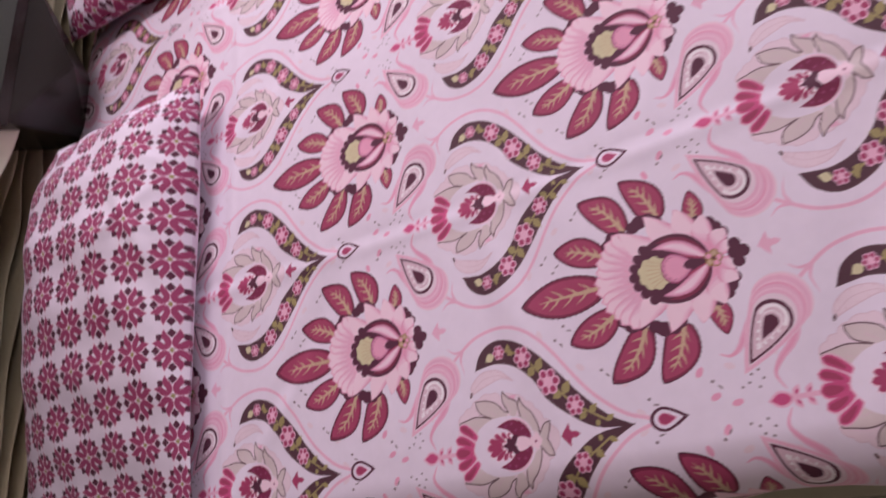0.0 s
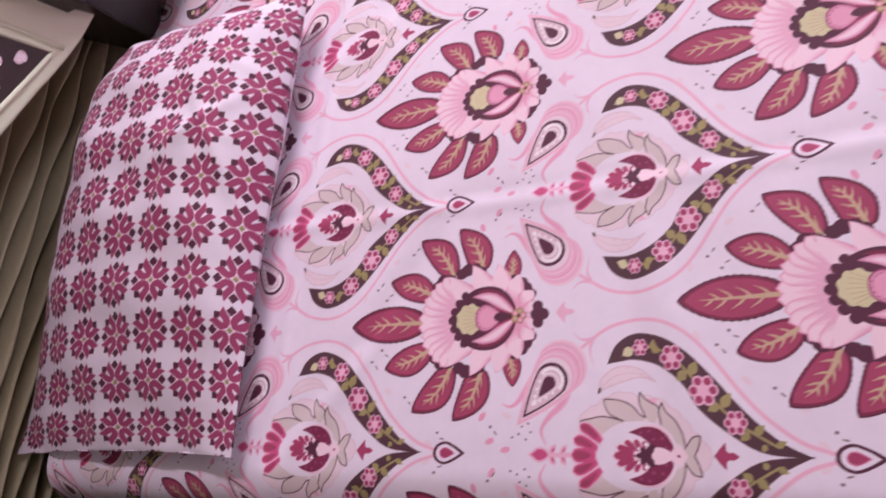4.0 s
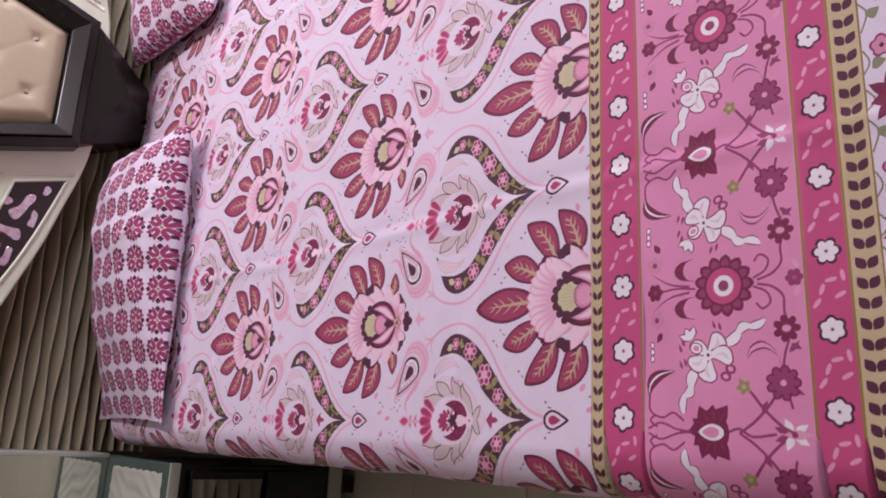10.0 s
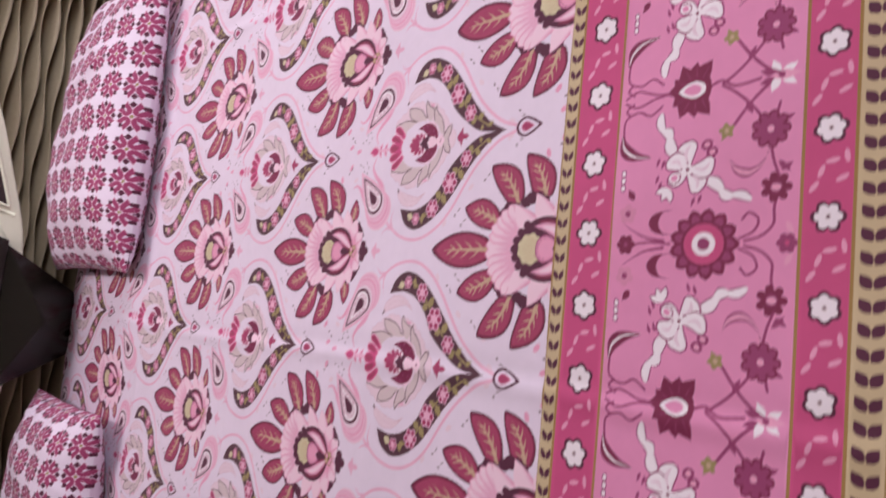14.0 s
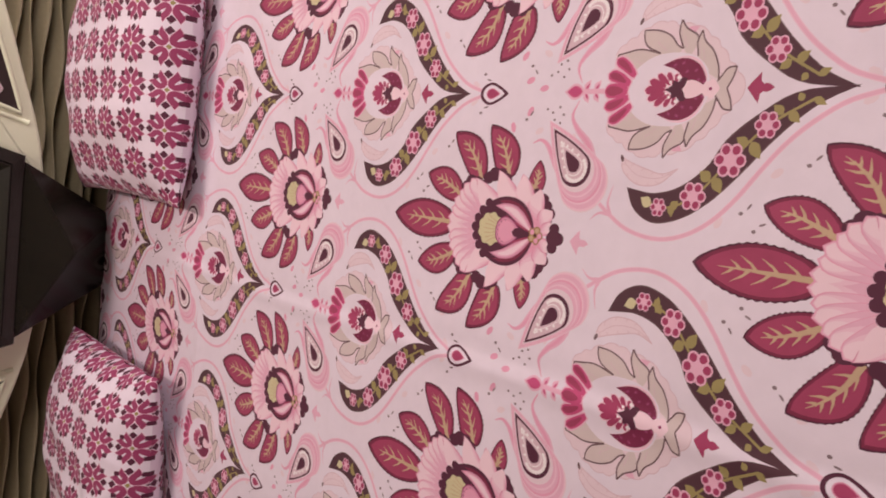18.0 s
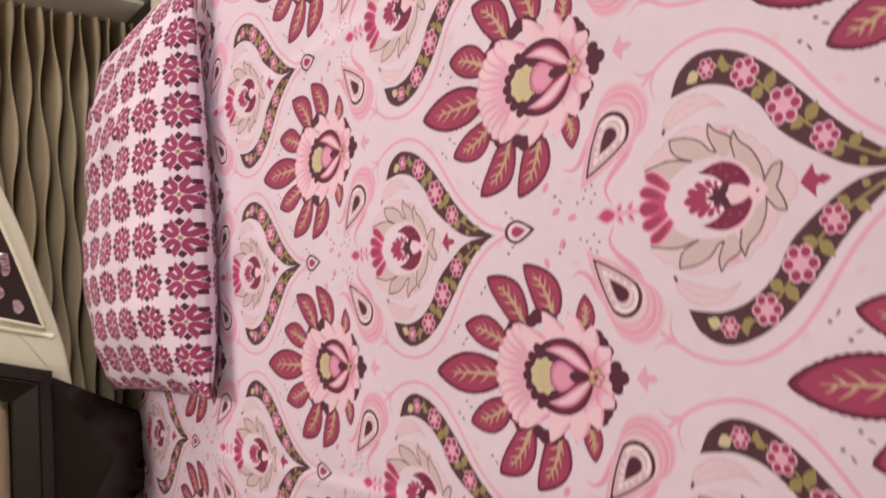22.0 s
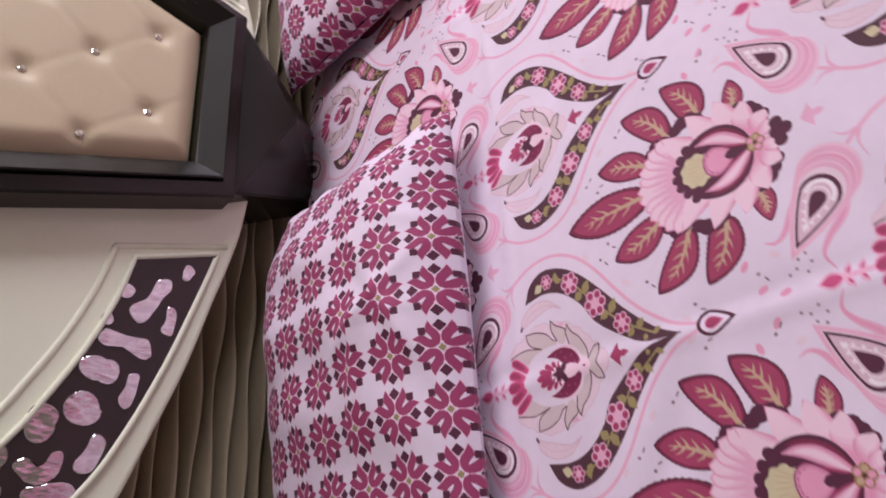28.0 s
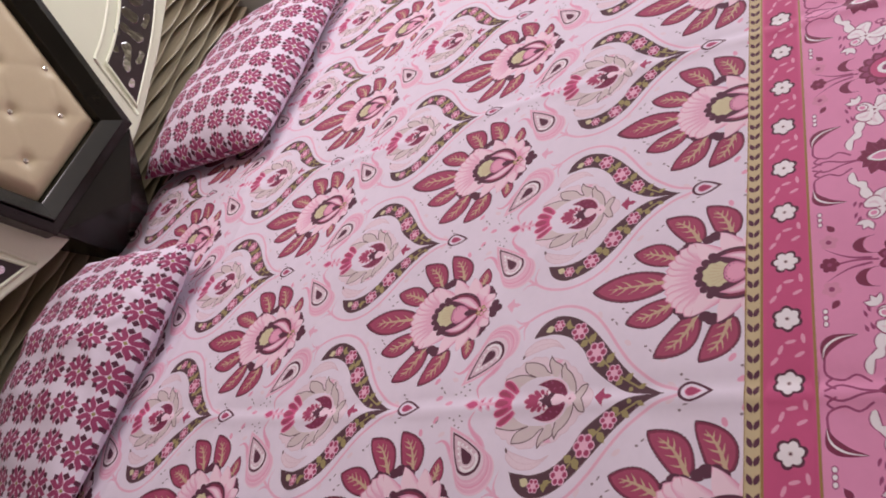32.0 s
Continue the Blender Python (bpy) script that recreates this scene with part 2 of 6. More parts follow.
def sheet_point(X, Y):
    """Place on the spread sheet of the point (X, Y) of the flat cloth."""
    ol, dl = bend(XL - X)
    orr, dr = bend(X - XR)
    of, df = bend(YF - Y, 0.078)
    side = dl + dr
    x = np.clip(X, XL, XR) - ol + orr
    y = np.maximum(Y, YF) - of
    z = H - side - df
    hang = np.clip(side / 0.12, 0, 1)
    x = x - np.sign(XL - X + 1e-9) * 0 + np.where(X < XL, -1, 1) * hang * (0.004 * np.sin(Y * 15) + 0.003 * np.sin(Y * 31 + 1))
    y = y - np.clip(df / 0.1, 0, 1) * (0.010 * np.sin(X * 13 + 0.6) + 0.006 * np.sin(X * 29))
    # worn edge of the mattress near the head, and gentle hollows
    z = z - 0.030 * smooth01((-X - 0.62) / 0.26) * smooth01((Y - 1.0) / 0.4)
    z = z + 0.0022 * np.sin(X * 5.1 + 0.7) * np.sin(Y * 4.3 + 0.4) + 0.0012 * np.sin(X * 11 + Y * 7)
    z = z + 0.010 * smooth01((Y - 0.98) / 0.16) * np.exp(-(X / 0.16) ** 2)
    # creases of the folded cloth
    for xc, h in ((-0.565, 0.0018), (-0.005, 0.0017), (0.555, 0.0015)):
        wob = xc + 0.004 * np.sin(Y * 6 + xc * 9)
        z = z + h * np.exp(-((X - wob) / 0.011) ** 2) - 0.5 * h * np.exp(-((X - wob - 0.015) / 0.011) ** 2)
    z = z + 0.0009 * np.sin(17 * X + 9 * Y + 2 * np.sin(5 * Y)) * np.sin(6 * X - 4 * Y) + 0.0005 * np.sin(38 * Y - 21 * X + 3 * np.sin(7 * X))
    # drag folds towards the hung side
    for x0, y0, ux, uy, long, wide, h in ((-0.78, 0.92, 0.80, -0.60, 0.16, 0.016, 0.0034), (-0.70, 0.55, 0.94, 0.34, 0.20, 0.020, 0.0026), (-0.80, 0.20, 0.97, -0.24, 0.17, 0.018, 0.0030), (-0.62, 0.86, 0.90, -0.44, 0.22, 0.022, 0.0024),
                                          (-0.74, -0.12, 0.90, 0.42, 0.16, 0.020, 0.0028), (-0.28, 0.98, 0.55, -0.83, 0.15, 0.018, 0.0022), (0.30, 0.90, -0.62, -0.78, 0.16, 0.020, 0.0022), (0.05, 0.15, 0.96, 0.28, 0.22, 0.024, 0.0018),
                                          (-0.40, 0.30, 0.90, -0.44, 0.20, 0.022, 0.0018), (0.45, 0.45, 0.85, 0.52, 0.20, 0.022, 0.0018), (-0.15, 0.62, 0.98, 0.20, 0.20, 0.020, 0.0016)):
        along, across = (X - x0) * ux + (Y - y0) * uy, (Y - y0) * ux - (X - x0) * uy + 0.010 * np.sin(9 * ((X - x0) * ux + (Y - y0) * uy))
        z = z + h * np.exp(-(along / long) ** 2) * (np.exp(-(across / wide) ** 2) - 0.6 * np.exp(-((across - 1.7 * wide) / (1.2 * wide)) ** 2))
    for yc, h in ((0.42, 0.0014), (1.02, 0.0016)):
        wob = yc + 0.005 * np.sin(X * 5)
        z = z + h * np.exp(-((Y - wob) / 0.009) ** 2)
    return np.stack([x, y, z], -1)


def sheet_normal(X, Y):
    e = 0.002
    n = np.cross(sheet_point(X + e, Y) - sheet_point(X - e, Y), sheet_point(X, Y + e) - sheet_point(X, Y - e))
    return n / np.maximum(np.linalg.norm(n, axis=-1, keepdims=True), 1e-12)


# ---------------------------------------------------------------- flat drawing, in metres: a runs towards the foot, b across


class Drawing:
    """Coloured flat shapes, laid over one another in the order in which they are drawn."""

    def __init__(self):
        self.shapes = []

    def shape(self, outline, ink, lay):
        self.shapes.append((np.asarray(outline, float), ink, lay))

    def star(self, outline, ink, lay):
        self.shape(outline, ink, lay)

    def disc(self, a, b, ra, rb, ink, lay, turn=0.0, n=12):
        th = np.linspace(0, 2 * math.pi, n, endpoint=False)
        x, y = ra * np.cos(th), rb * np.sin(th)
        c, s = math.cos(turn), math.sin(turn)
        self.shape(np.stack([a + x * c - y * s, b + x * s + y * c], 1), ink, lay)

    def strip(self, left, right, ink, lay):
        self.shape(np.vstack([np.asarray(left, float), np.asarray(right, float)[::-1]]), ink, lay)

    def stroke(self, pts, width, ink, lay, taper=False):
        p = np.asarray(pts, float)
        d = np.gradient(p, axis=0)
        n = np.stack([-d[:, 1], d[:, 0]], 1)
        n /= np.maximum(np.linalg.norm(n, axis=1, keepdims=True), 1e-9)
        w = np.full(len(p), width / 2)
        if taper:
            w = w * np.clip(np.linspace(1.15, 0.1, len(p)), 0, 1)
        self.strip(p + n * w[:, None], p - n * w[:, None], ink, lay)

    def leaf_sides(self, base, tip, width, n, curve, teeth, full, sharp, stub):
        base, tip = np.asarray(base, float), np.asarray(tip, float)
        ax = tip - base
        nrm = np.array([-ax[1], ax[0]]) / max(np.linalg.norm(ax), 1e-9)
        t = np.linspace(0, 1, n)
        prof = np.where(t < full, stub + (1 - stub) * np.sin(np.clip(t / full, 0, 1) * math.pi / 2) ** 0.7, np.cos(np.clip((t - full) / (1 - full), 0, 1) * math.pi / 2) ** sharp)
        mid = base + np.outer(t, ax) + np.outer(np.sin(t * math.pi) * curve, nrm)
        jag = 1 + teeth * np.where(np.arange(n) % 2 == 0, 1, -1)
        return mid + np.outer(prof * width / 2 * jag, nrm), mid - np.outer(prof * width / 2 * jag, nrm)

    def leaf(self, base, tip, width, ink, lay, n=9, curve=0.0, teeth=0.0, full=0.42, sharp=1.25, stub=0.0):
        """A pointed leaf from base to tip; curve bows it, teeth roughen its rim."""
        left, right = self.leaf_sides(base, tip, width, n, curve, teeth, full, sharp, stub)
        self.strip(left, right, ink, lay)

    def leaf_rim(self, base, tip, width, ink, lay, line, n=16, curve=0.0, full=0.42, sharp=1.25):
        """The outline of such a leaf, a line of even width."""
        for side in self.leaf_sides(base, tip, width, n, curve, 0.0, full, sharp, 0.0):
            self.stroke(side, line, ink, lay)

    def posy(self, a, b, r, petals, ink, core, lay, rim=None, turn=0.0, inner=0.55, depth=0.25):
        """A small round flower with lobed petals."""
        n = petals * 6
        th = np.linspace(0, 2 * math.pi, n, endpoint=False)
        rad = r * (1 - depth + depth * np.abs(np.cos((th - turn) * petals / 2)) ** 0.7)
        ring = np.stack([np.cos(th), np.sin(th)], 1)
        if rim:
            self.star((a, b) + ring * (rad * 1.22 + 0.0006)[:, None], rim, lay)
        self.star((a, b) + ring * rad[:, None], ink, lay + 1)
        if core:
            self.disc(a, b, r * (1 - inner), r * (1 - inner), core, lay + 2)

    def mapped(self, change):
        """A copy whose points are changed by change(points)."""
        e = Drawing()
        e.shapes = [(change(p), ink, lay) for p, ink, lay in self.shapes]
        return e

    def add(self, other):
        """Takes over the shapes of another drawing."""
        self.shapes += other.shapes
        return self

    def mirrored(self, b0=0.0):
        """The same shapes again, mirrored across the line b = b0."""
        return self.add(self.mapped(lambda p: p * (1, -1) + (0, 2 * b0)))


class Patch:
    """A piece of printed cloth cut along the outlines of its print: every bit of the flat cloth belongs to the topmost shape that covers it."""

    def __init__(self, motifs, a0, a1, b0, b1, step):
        """motifs: (owner, drawing, shift along, shift across), the topmost last."""
        n_a, n_b = max(2, round((a1 - a0) / step) + 1), max(2, round((b1 - b0) / step) + 1)
        pts = [(a, b) for a in np.linspace(a0, a1, n_a) for b in np.linspace(b0, b1, n_b)]
        corner = [0, n_b - 1, n_a * n_b - 1, (n_a - 1) * n_b]
        edges, shapes = [(corner[k], corner[(k + 1) % 4]) for k in range(4)], []
        for level, (owner, d, da, db) in enumerate(motifs):
            for line, ink, lay in d.shapes:
                p = line + (da, db)
                lo, hi = p.min(0), p.max(0)
                if hi[0] < a0 or lo[0] > a1 or hi[1] < b0 or lo[1] > b1:
                    continue
                o = len(pts)
                pts.extend(p.tolist())
                edges += [(o + k, o + (k + 1) % len(p)) for k in range(len(p))]
                shapes.append((level * 100.0 + lay, owner, ink, p))
        co, _, tris, _, _, _ = delaunay_2d_cdt([Vector(q) for q in pts], edges, [], 0, 4e-6, False)
        self.co = np.array([tuple(q) for q in co])
        tris = np.array(tris)
        p, q, r = (self.co[tris[:, k]] for k in range(3))
        area = (q[:, 0] - p[:, 0]) * (r[:, 1] - p[:, 1]) - (q[:, 1] - p[:, 1]) * (r[:, 0] - p[:, 0])
        tris = np.where(area[:, None] > 0, tris, tris[:, ::-1])
        mid = (p + q + r) / 3
        inside = (np.abs(area) > 1e-12) & (mid[:, 0] > a0) & (mid[:, 0] < a1) & (mid[:, 1] > b0) & (mid[:, 1] < b1)
        tris, mid = tris[inside], mid[inside]
        top = np.full(len(tris), -1)
        shapes.sort(key=lambda z: z[0])
        for k, (_, _, _, line) in enumerate(shapes):
            lo, hi = line.min(0), line.max(0)
            near = np.nonzero((mid[:, 0] > lo[0]) & (mid[:, 0] < hi[0]) & (mid[:, 1] > lo[1]) & (mid[:, 1] < hi[1]))[0]
            if len(near):
                x, y = mid[near, 0][:, None], mid[near, 1][:, None]
                u, w = line, np.roll(line, -1, 0)
                side = (w[:, 0] - u[:, 0]) * (y - u[:, 1]) - (x - u[:, 0]) * (w[:, 1] - u[:, 1])
                wind = ((u[:, 1] <= y) & (w[:, 1] > y) & (side > 0)).sum(1) - ((u[:, 1] > y) & (w[:, 1] <= y) & (side < 0)).sum(1)
                top[near[wind != 0]] = k
        by_owner = defaultdict(list)
        for t, k in enumerate(top):
            by_owner[shapes[k][1] if k >= 0 else None].append(t)
        self.groups = {}
        for owner, rows in by_owner.items():
            names = ["white" if top[t] < 0 else shapes[top[t]][2] for t in rows]
            inks = sorted(set(names))
            f = tris[rows]
            used, back = np.unique(f, return_inverse=True)
            self.groups[owner] = (used, back.reshape(f.shape), np.array([inks.index(n) for n in names]), inks)


class Cloth:
    """Gathers the bits of print of a cloth by owner, and makes one mesh of each."""

    def __init__(self, ground):
        self.ground, self.bits = ground, defaultdict(list)

    def spread(self, patch, place, rename):
        """place(a, b) gives points, normals and what to keep; rename(owner) the owner in the whole cloth."""
        pos, nrm, keep = place(patch.co[:, 0], patch.co[:, 1])
        used, f = max(patch.groups.values(), key=lambda g: len(g[1]))[:2]
        p = pos[used]
        face_up = np.cross(p[f[:, 1]] - p[f[:, 0]], p[f[:, 2]] - p[f[:, 0]])
        turned = (face_up * nrm[used][f[:, 0]]).sum() < 0
        for owner, (used, f, slot, inks) in patch.groups.items():
            ok = keep[used][f].any(1)
            if ok.any():
                self.bits[self.ground if owner is None else rename(owner)].append((pos[used], nrm[used], f[ok][:, ::-1] if turned else f[ok], slot[ok], inks))

    def build(self, parent, labels):
        made = {}
        for (name, *cell), bits in self.bits.items():
            inks = sorted({k for b in bits for k in b[4]})
            o, vs, ns, fs, ss = 0, [], [], [], []
            for pos, nrm, f, slot, names in bits:
                live, back = np.unique(f, return_inverse=True)
                vs.append(pos[live]), ns.append(nrm[live]), fs.append(back.reshape(f.shape) + o)
                ss.append(np.array([inks.index(k) for k in names])[slot])
                o += len(live)
            v, n, f = np.vstack(vs), np.vstack(ns), np.vstack(fs)
            _, first, back = np.unique(np.round(v * 5e4), axis=0, return_index=True, return_inverse=True)
            f = back.reshape(-1)[f]
            whole = (f[:, 0] != f[:, 1]) & (f[:, 1] != f[:, 2]) & (f[:, 2] != f[:, 0])
            made[(name, *cell)] = tri_mesh(name, v[first], n[first], f[whole], [INK[k] for k in inks], np.concatenate(ss)[whole], parent, labels.get(name, ""))
        return made


def tri_mesh(name, verts, normals, tris, mats, slots, parent, label=""):
    """A mesh of triangles with given normals."""
    me = bpy.data.meshes.new(name)
    me.vertices.add(len(verts)), me.loops.add(tris.size), me.polygons.add(len(tris))
    me.vertices.foreach_set("co", np.ascontiguousarray(verts, np.float32).ravel())
    me.loops.foreach_set("vertex_index", np.ascontiguousarray(tris, np.int32).ravel())
    me.polygons.foreach_set("loop_start", np.arange(0, tris.size, 3, dtype=np.int32))
    for m in mats:
        me.materials.append(m)
    me.polygons.foreach_set("material_index", slots.astype(np.int32))
    me.polygons.foreach_set("use_smooth", np.ones(len(tris), bool))
    me.update(calc_edges=True)
    me.normals_split_custom_set_from_vertices(normals.tolist())
    ob = new(name, me)
    ob.parent = parent
    return tagged(ob, label)


def arc_points(pts, n):
    """A smooth line through a few points."""
    p = np.asarray(pts, float)
    q = np.vstack([2 * p[0] - p[1], p, 2 * p[-1] - p[-2]])
    out = []
    for t in np.linspace(0, len(p) - 1, n):
        i = min(int(t), len(p) - 2)
        u = t - i
        a, b, c, d = q[i], q[i + 1], q[i + 2], q[i + 3]
        out.append(0.5 * (2 * b + (c - a) * u + (2 * a - 5 * b + 4 * c - d) * u * u + (3 * b - a - 3 * c + d) * u ** 3))
    return np.array(out)


PULL = ((-1.12, -0.84, -0.70, -0.56, -0.42, -0.28, -0.14, 0.0, 0.14, 0.28, 0.42, 1.1), (-1.128, -0.847, -0.705, -0.562, -0.417, -0.280, -0.138, 0.002, 0.141, 0.278, 0.415, 1.092))   # how the print is pulled across


PULL_U, PULL_V = (-0.84, -0.56, -0.28, 0.0, 0.28, 0.56), (0.0, 0.38, 0.76, 1.14)
PULL_X = np.array(((0.008, 0.008, 0.008, 0.0, -0.006, -0.008), (0.001, 0.001, 0.001, 0.0, -0.006, -0.009), (-0.002, 0.0, 0.001, 0.002, 0.0, -0.007), (0.0, 0.0, 0.004, 0.008, 0.003, -0.004)))
PULL_Y = np.array(((0.012,) * 6, (-0.001, 0.008, 0.009, 0.006, 0.002, -0.006), (-0.009, 0.003, 0.006, 0.008, -0.001, -0.018), (0.005, 0.015, 0.022, 0.027, 0.015, -0.005)))


def pulled(u, v):
    """How far the damask is pulled out of its even repeat as the sheet lies."""
    fu, fv = np.clip(np.interp(u, PULL_U, range(6)), 0, 4.9999), np.clip(np.interp(v, PULL_V, range(4)), 0, 2.9999)
    i, j = fu.astype(int), fv.astype(int)
    s, t = smooth01(fu - i), smooth01(fv - j)
    at = lambda g: (g[j, i] * (1 - s) + g[j, i + 1] * s) * (1 - t) + (g[j + 1, i] * (1 - s) + g[j + 1, i + 1] * s) * t
    return at(PULL_X), at(PULL_Y)


def on_sheet(cx, cy, hi_y=9.0, pull=False):
    """Lays a drawing whose origin is at (cx, cy) on the sheet, cut off at the line y = hi_y and at the hems."""
    def place(a, b):
        u, Y = cx + b, cy - a
        if pull:
            du, dv = pulled(u, Y)
            u, Y = u + du, Y + dv
        X = np.interp(u, *PULL)
        keep = (Y < hi_y) & (X > hem_left(Y)) & (X < hem_right(Y)) & ~((X < XL - 0.06) & (Y < YF - 0.06)) & ~((X > XR + 0.06) & (Y < YF - 0.06))
        Y = np.minimum(Y, hi_y)
        X = np.clip(X, hem_left(Y), hem_right(Y))
        return sheet_point(X, Y) - np.array((0, 0, H)), sheet_normal(X, Y), keep
    return place


# ---------------------------------------------------------------- the room
WX0, WX1, WY0, WY1, WZ = -2.3, 3.4, -2.6, 1.68, 2.75


def slab(name, x0, x1, y0, y1, z0, z1, material, label, category):
    return tagged(part(name, box_bm(x0, x1, y0, y1, z0, z1), material), label, category, kind="structure")


floor = slab("floor", WX0, WX1, WY0, WY1, -0.12, -0.004, M_GROUT, "grey grout bed under the beige floor tiles", "floor")
slab("wall_north", WX0 - 0.12, WX1 + 0.12, WY1, WY1 + 0.12, -0.12, WZ, M_WALL, "cream painted wall behind the headboard", "wall")
slab("wall_south", WX0 - 0.12, WX1 + 0.12, WY0 - 0.12, WY0, -0.12, WZ, M_WALL, "cream painted wall beyond the bed's foot", "wall")
slab("wall_west", WX0 - 0.12, WX0, WY0, WY1, -0.12, WZ, M_WALL, "cream painted side wall of the bedroom", "wall")
slab("ceiling", WX0 - 0.12, WX1 + 0.12, WY0 - 0.12, WY1 + 0.12, WZ, WZ + 0.12, M_CEIL, "plain white painted ceiling", "ceiling")
wall_east = tagged(new("wall_east"), "cream painted wall with a window opening", "wall", kind="structure")
for y0, y1, z0, z1 in ((WY0, -1.15, -0.12, WZ), (0.25, WY1, -0.12, WZ), (-1.15, 0.25, -0.12, 0.85), (-1.15, 0.25, 2.15, WZ)):
    part("wall_panel", box_bm(WX1, WX1 + 0.12, y0, y1, z0, z1), M_WALL, wall_east)
# window assumed out of view, placed to give the light from the right
window = tagged(new("window_1"), "plain white window frame with two panes", "window", kind="structure")
for y0, y1, z0, z1 in ((-1.15, -1.10, 0.85, 2.15), (0.20, 0.25, 0.85, 2.15), (-1.10, 0.20, 0.85, 0.90), (-1.10, 0.20, 2.10, 2.15), (-0.47, -0.43, 0.90, 2.10)):
    part("window_frame", box_bm(WX1 + 0.03, WX1 + 0.09, y0, y1, z0, z1, 0.004), M_WHITE, window)

# ---------------------------------------------------------------- bed, mattress
bed = empty("bed_frame", (-0.03, 0.55, 0), label="dark espresso lacquered box bed frame on the tiled floor", category="bed")
shift = Matrix.Translation((0.03, -0.55, 0))


def bed_part(name, bm, mat, label="", smooth=False):
    bm.transform(shift)
    return part(name, bm, mat, bed, label, smooth)


bed_part("side_rail", box_bm(-0.800, -0.770, -0.30, 1.47, 0.06, 0.40, 0.006), M_BLACK)
bed_part("side_rail", box_bm(0.710, 0.740, -0.30, 1.47, 0.06, 0.40, 0.006), M_BLACK)
bed_part("foot_rail", box_bm(-0.767, 0.707, -0.30, -0.27, 0.06, 0.40, 0.006), M_BLACK)
bed_part("bed_base", box_bm(-0.767, 0.707, -0.266, 1.465, 0.05, 0.396), M_BLACK)
for lx, ly in ((-0.72, -0.22), (0.66, -0.22), (-0.72, 1.42), (0.66, 1.42)):
    bed_part("leg", box_bm(lx - 0.035, lx + 0.035, ly - 0.035, ly + 0.035, -0.004, 0.05, 0.004), M_BLACK)

mattress = tagged(part("mattress", box_bm(-0.905, 0.845, -0.39, 1.47, 0.405, 0.512, 0.04, 4), M_MATTRESS, smooth=True),
                  "thick mattress wholly covered by the printed bedsheet", "mattress")

# ---------------------------------------------------------------- bedsheet
sheet = empty("bedsheet", (0, 0, H), label="white cotton bedsheet with a pink and maroon damask print", category="bedsheet")
# lines of the border bands, towards the foot
BAND = (0.017, 0.034, 0.083, 0.254, 0.292, 0.319)
CUT = BAND[0] + 0.012          # where the damask ends, in its own repeat


# ---- the large flower
def serrated(d, base, tip, width, curve=0.0, full=0.46):
    base, tip = np.array(base, float), np.array(tip, float)
    ax = tip - base
    d.leaf(base - ax * 0.02, tip + ax * 0.03, width * 1.04, "dark", 3, 29, curve, 0.030, full, 0.72, 0.45)
    d.leaf(base, tip, width * 0.97, "wine", 4, 15, curve, 0.0, full, 0.72, 0.45)
    d.leaf(base + ax * 0.03, tip - ax * 0.05, width * 0.86, "crimson", 5, 13, curve, 0.0, full, 0.72, 0.4)
    n = np.array([-ax[1], ax[0]]) / np.linalg.norm(ax)
    bow = lambda t: base + ax * t + n * curve * math.sin(t * math.pi)
    d.stroke([bow(t) for t in np.linspace(0.0, 0.80, 7)], 0.0048, "straw", 6, True)
    for t in (0.14, 0.32, 0.50, 0.64):
        for sgn in (1, -1):
            p0 = bow(t + 0.03 * sgn)
            k = 1.0 if t < 0.6 else 0.6
            d.stroke([p0, p0 + ax * 0.05 * k + n * sgn * width * 0.12 * k, p0 + ax * 0.15 * k + n * sgn * width * 0.25 * k], 0.0032, "straw", 6, True)


def flower_specks():
    half = Drawing()
    for a, b, turn in ((-0.116, 0.030, 0.4), (-0.083, 0.083, 0.8), (-0.040, 0.120, 0.2), (0.022, 0.114, 0.9), (-0.128, 0.043, 1.0)):
        half.disc(a, b, 0.0019, 0.0016, "smoke", 2, 0, 8)
        half.disc(a + 0.006, b + 0.006, 0.0032, 0.0010, "smoke", 2, turn, 6)
    for a, b, turn in ((-0.105, 0.076, 0.7), (-0.145, 0.034, 1.2), (0.040, 0.103, 0.4), (0.082, 0.096, 1.4), (-0.050, 0.131, 0.6)):
        half.disc(a, b, 0.0055, 0.0032, "mist", 1, turn, 8)
    for da, db in ((0.0, 0.0), (0.008, 0.005), (0.003, -0.007), (0.013, -0.002), (-0.007, 0.003), (0.010, -0.010)):
        half.disc(0.054 + da, 0.121 + db, 0.0015, 0.0013, "smoke", 2, 0, 7)
    half.mirrored()
    for a, b, t in ((0.022, 0.012, 0.4), (0.026, -0.018, 1.0), (0.040, 0.004, 0.2), (-0.060, 0.040, 0.6), (-0.052, -0.046, 2.2), (0.012, 0.036, 0.9), (0.006, -0.034, 1.9)):
        half.disc(a, b + 0.14, 0.0055, 0.0032, "mist" if a < 0 else "blush", 1, t, 8)
    return half


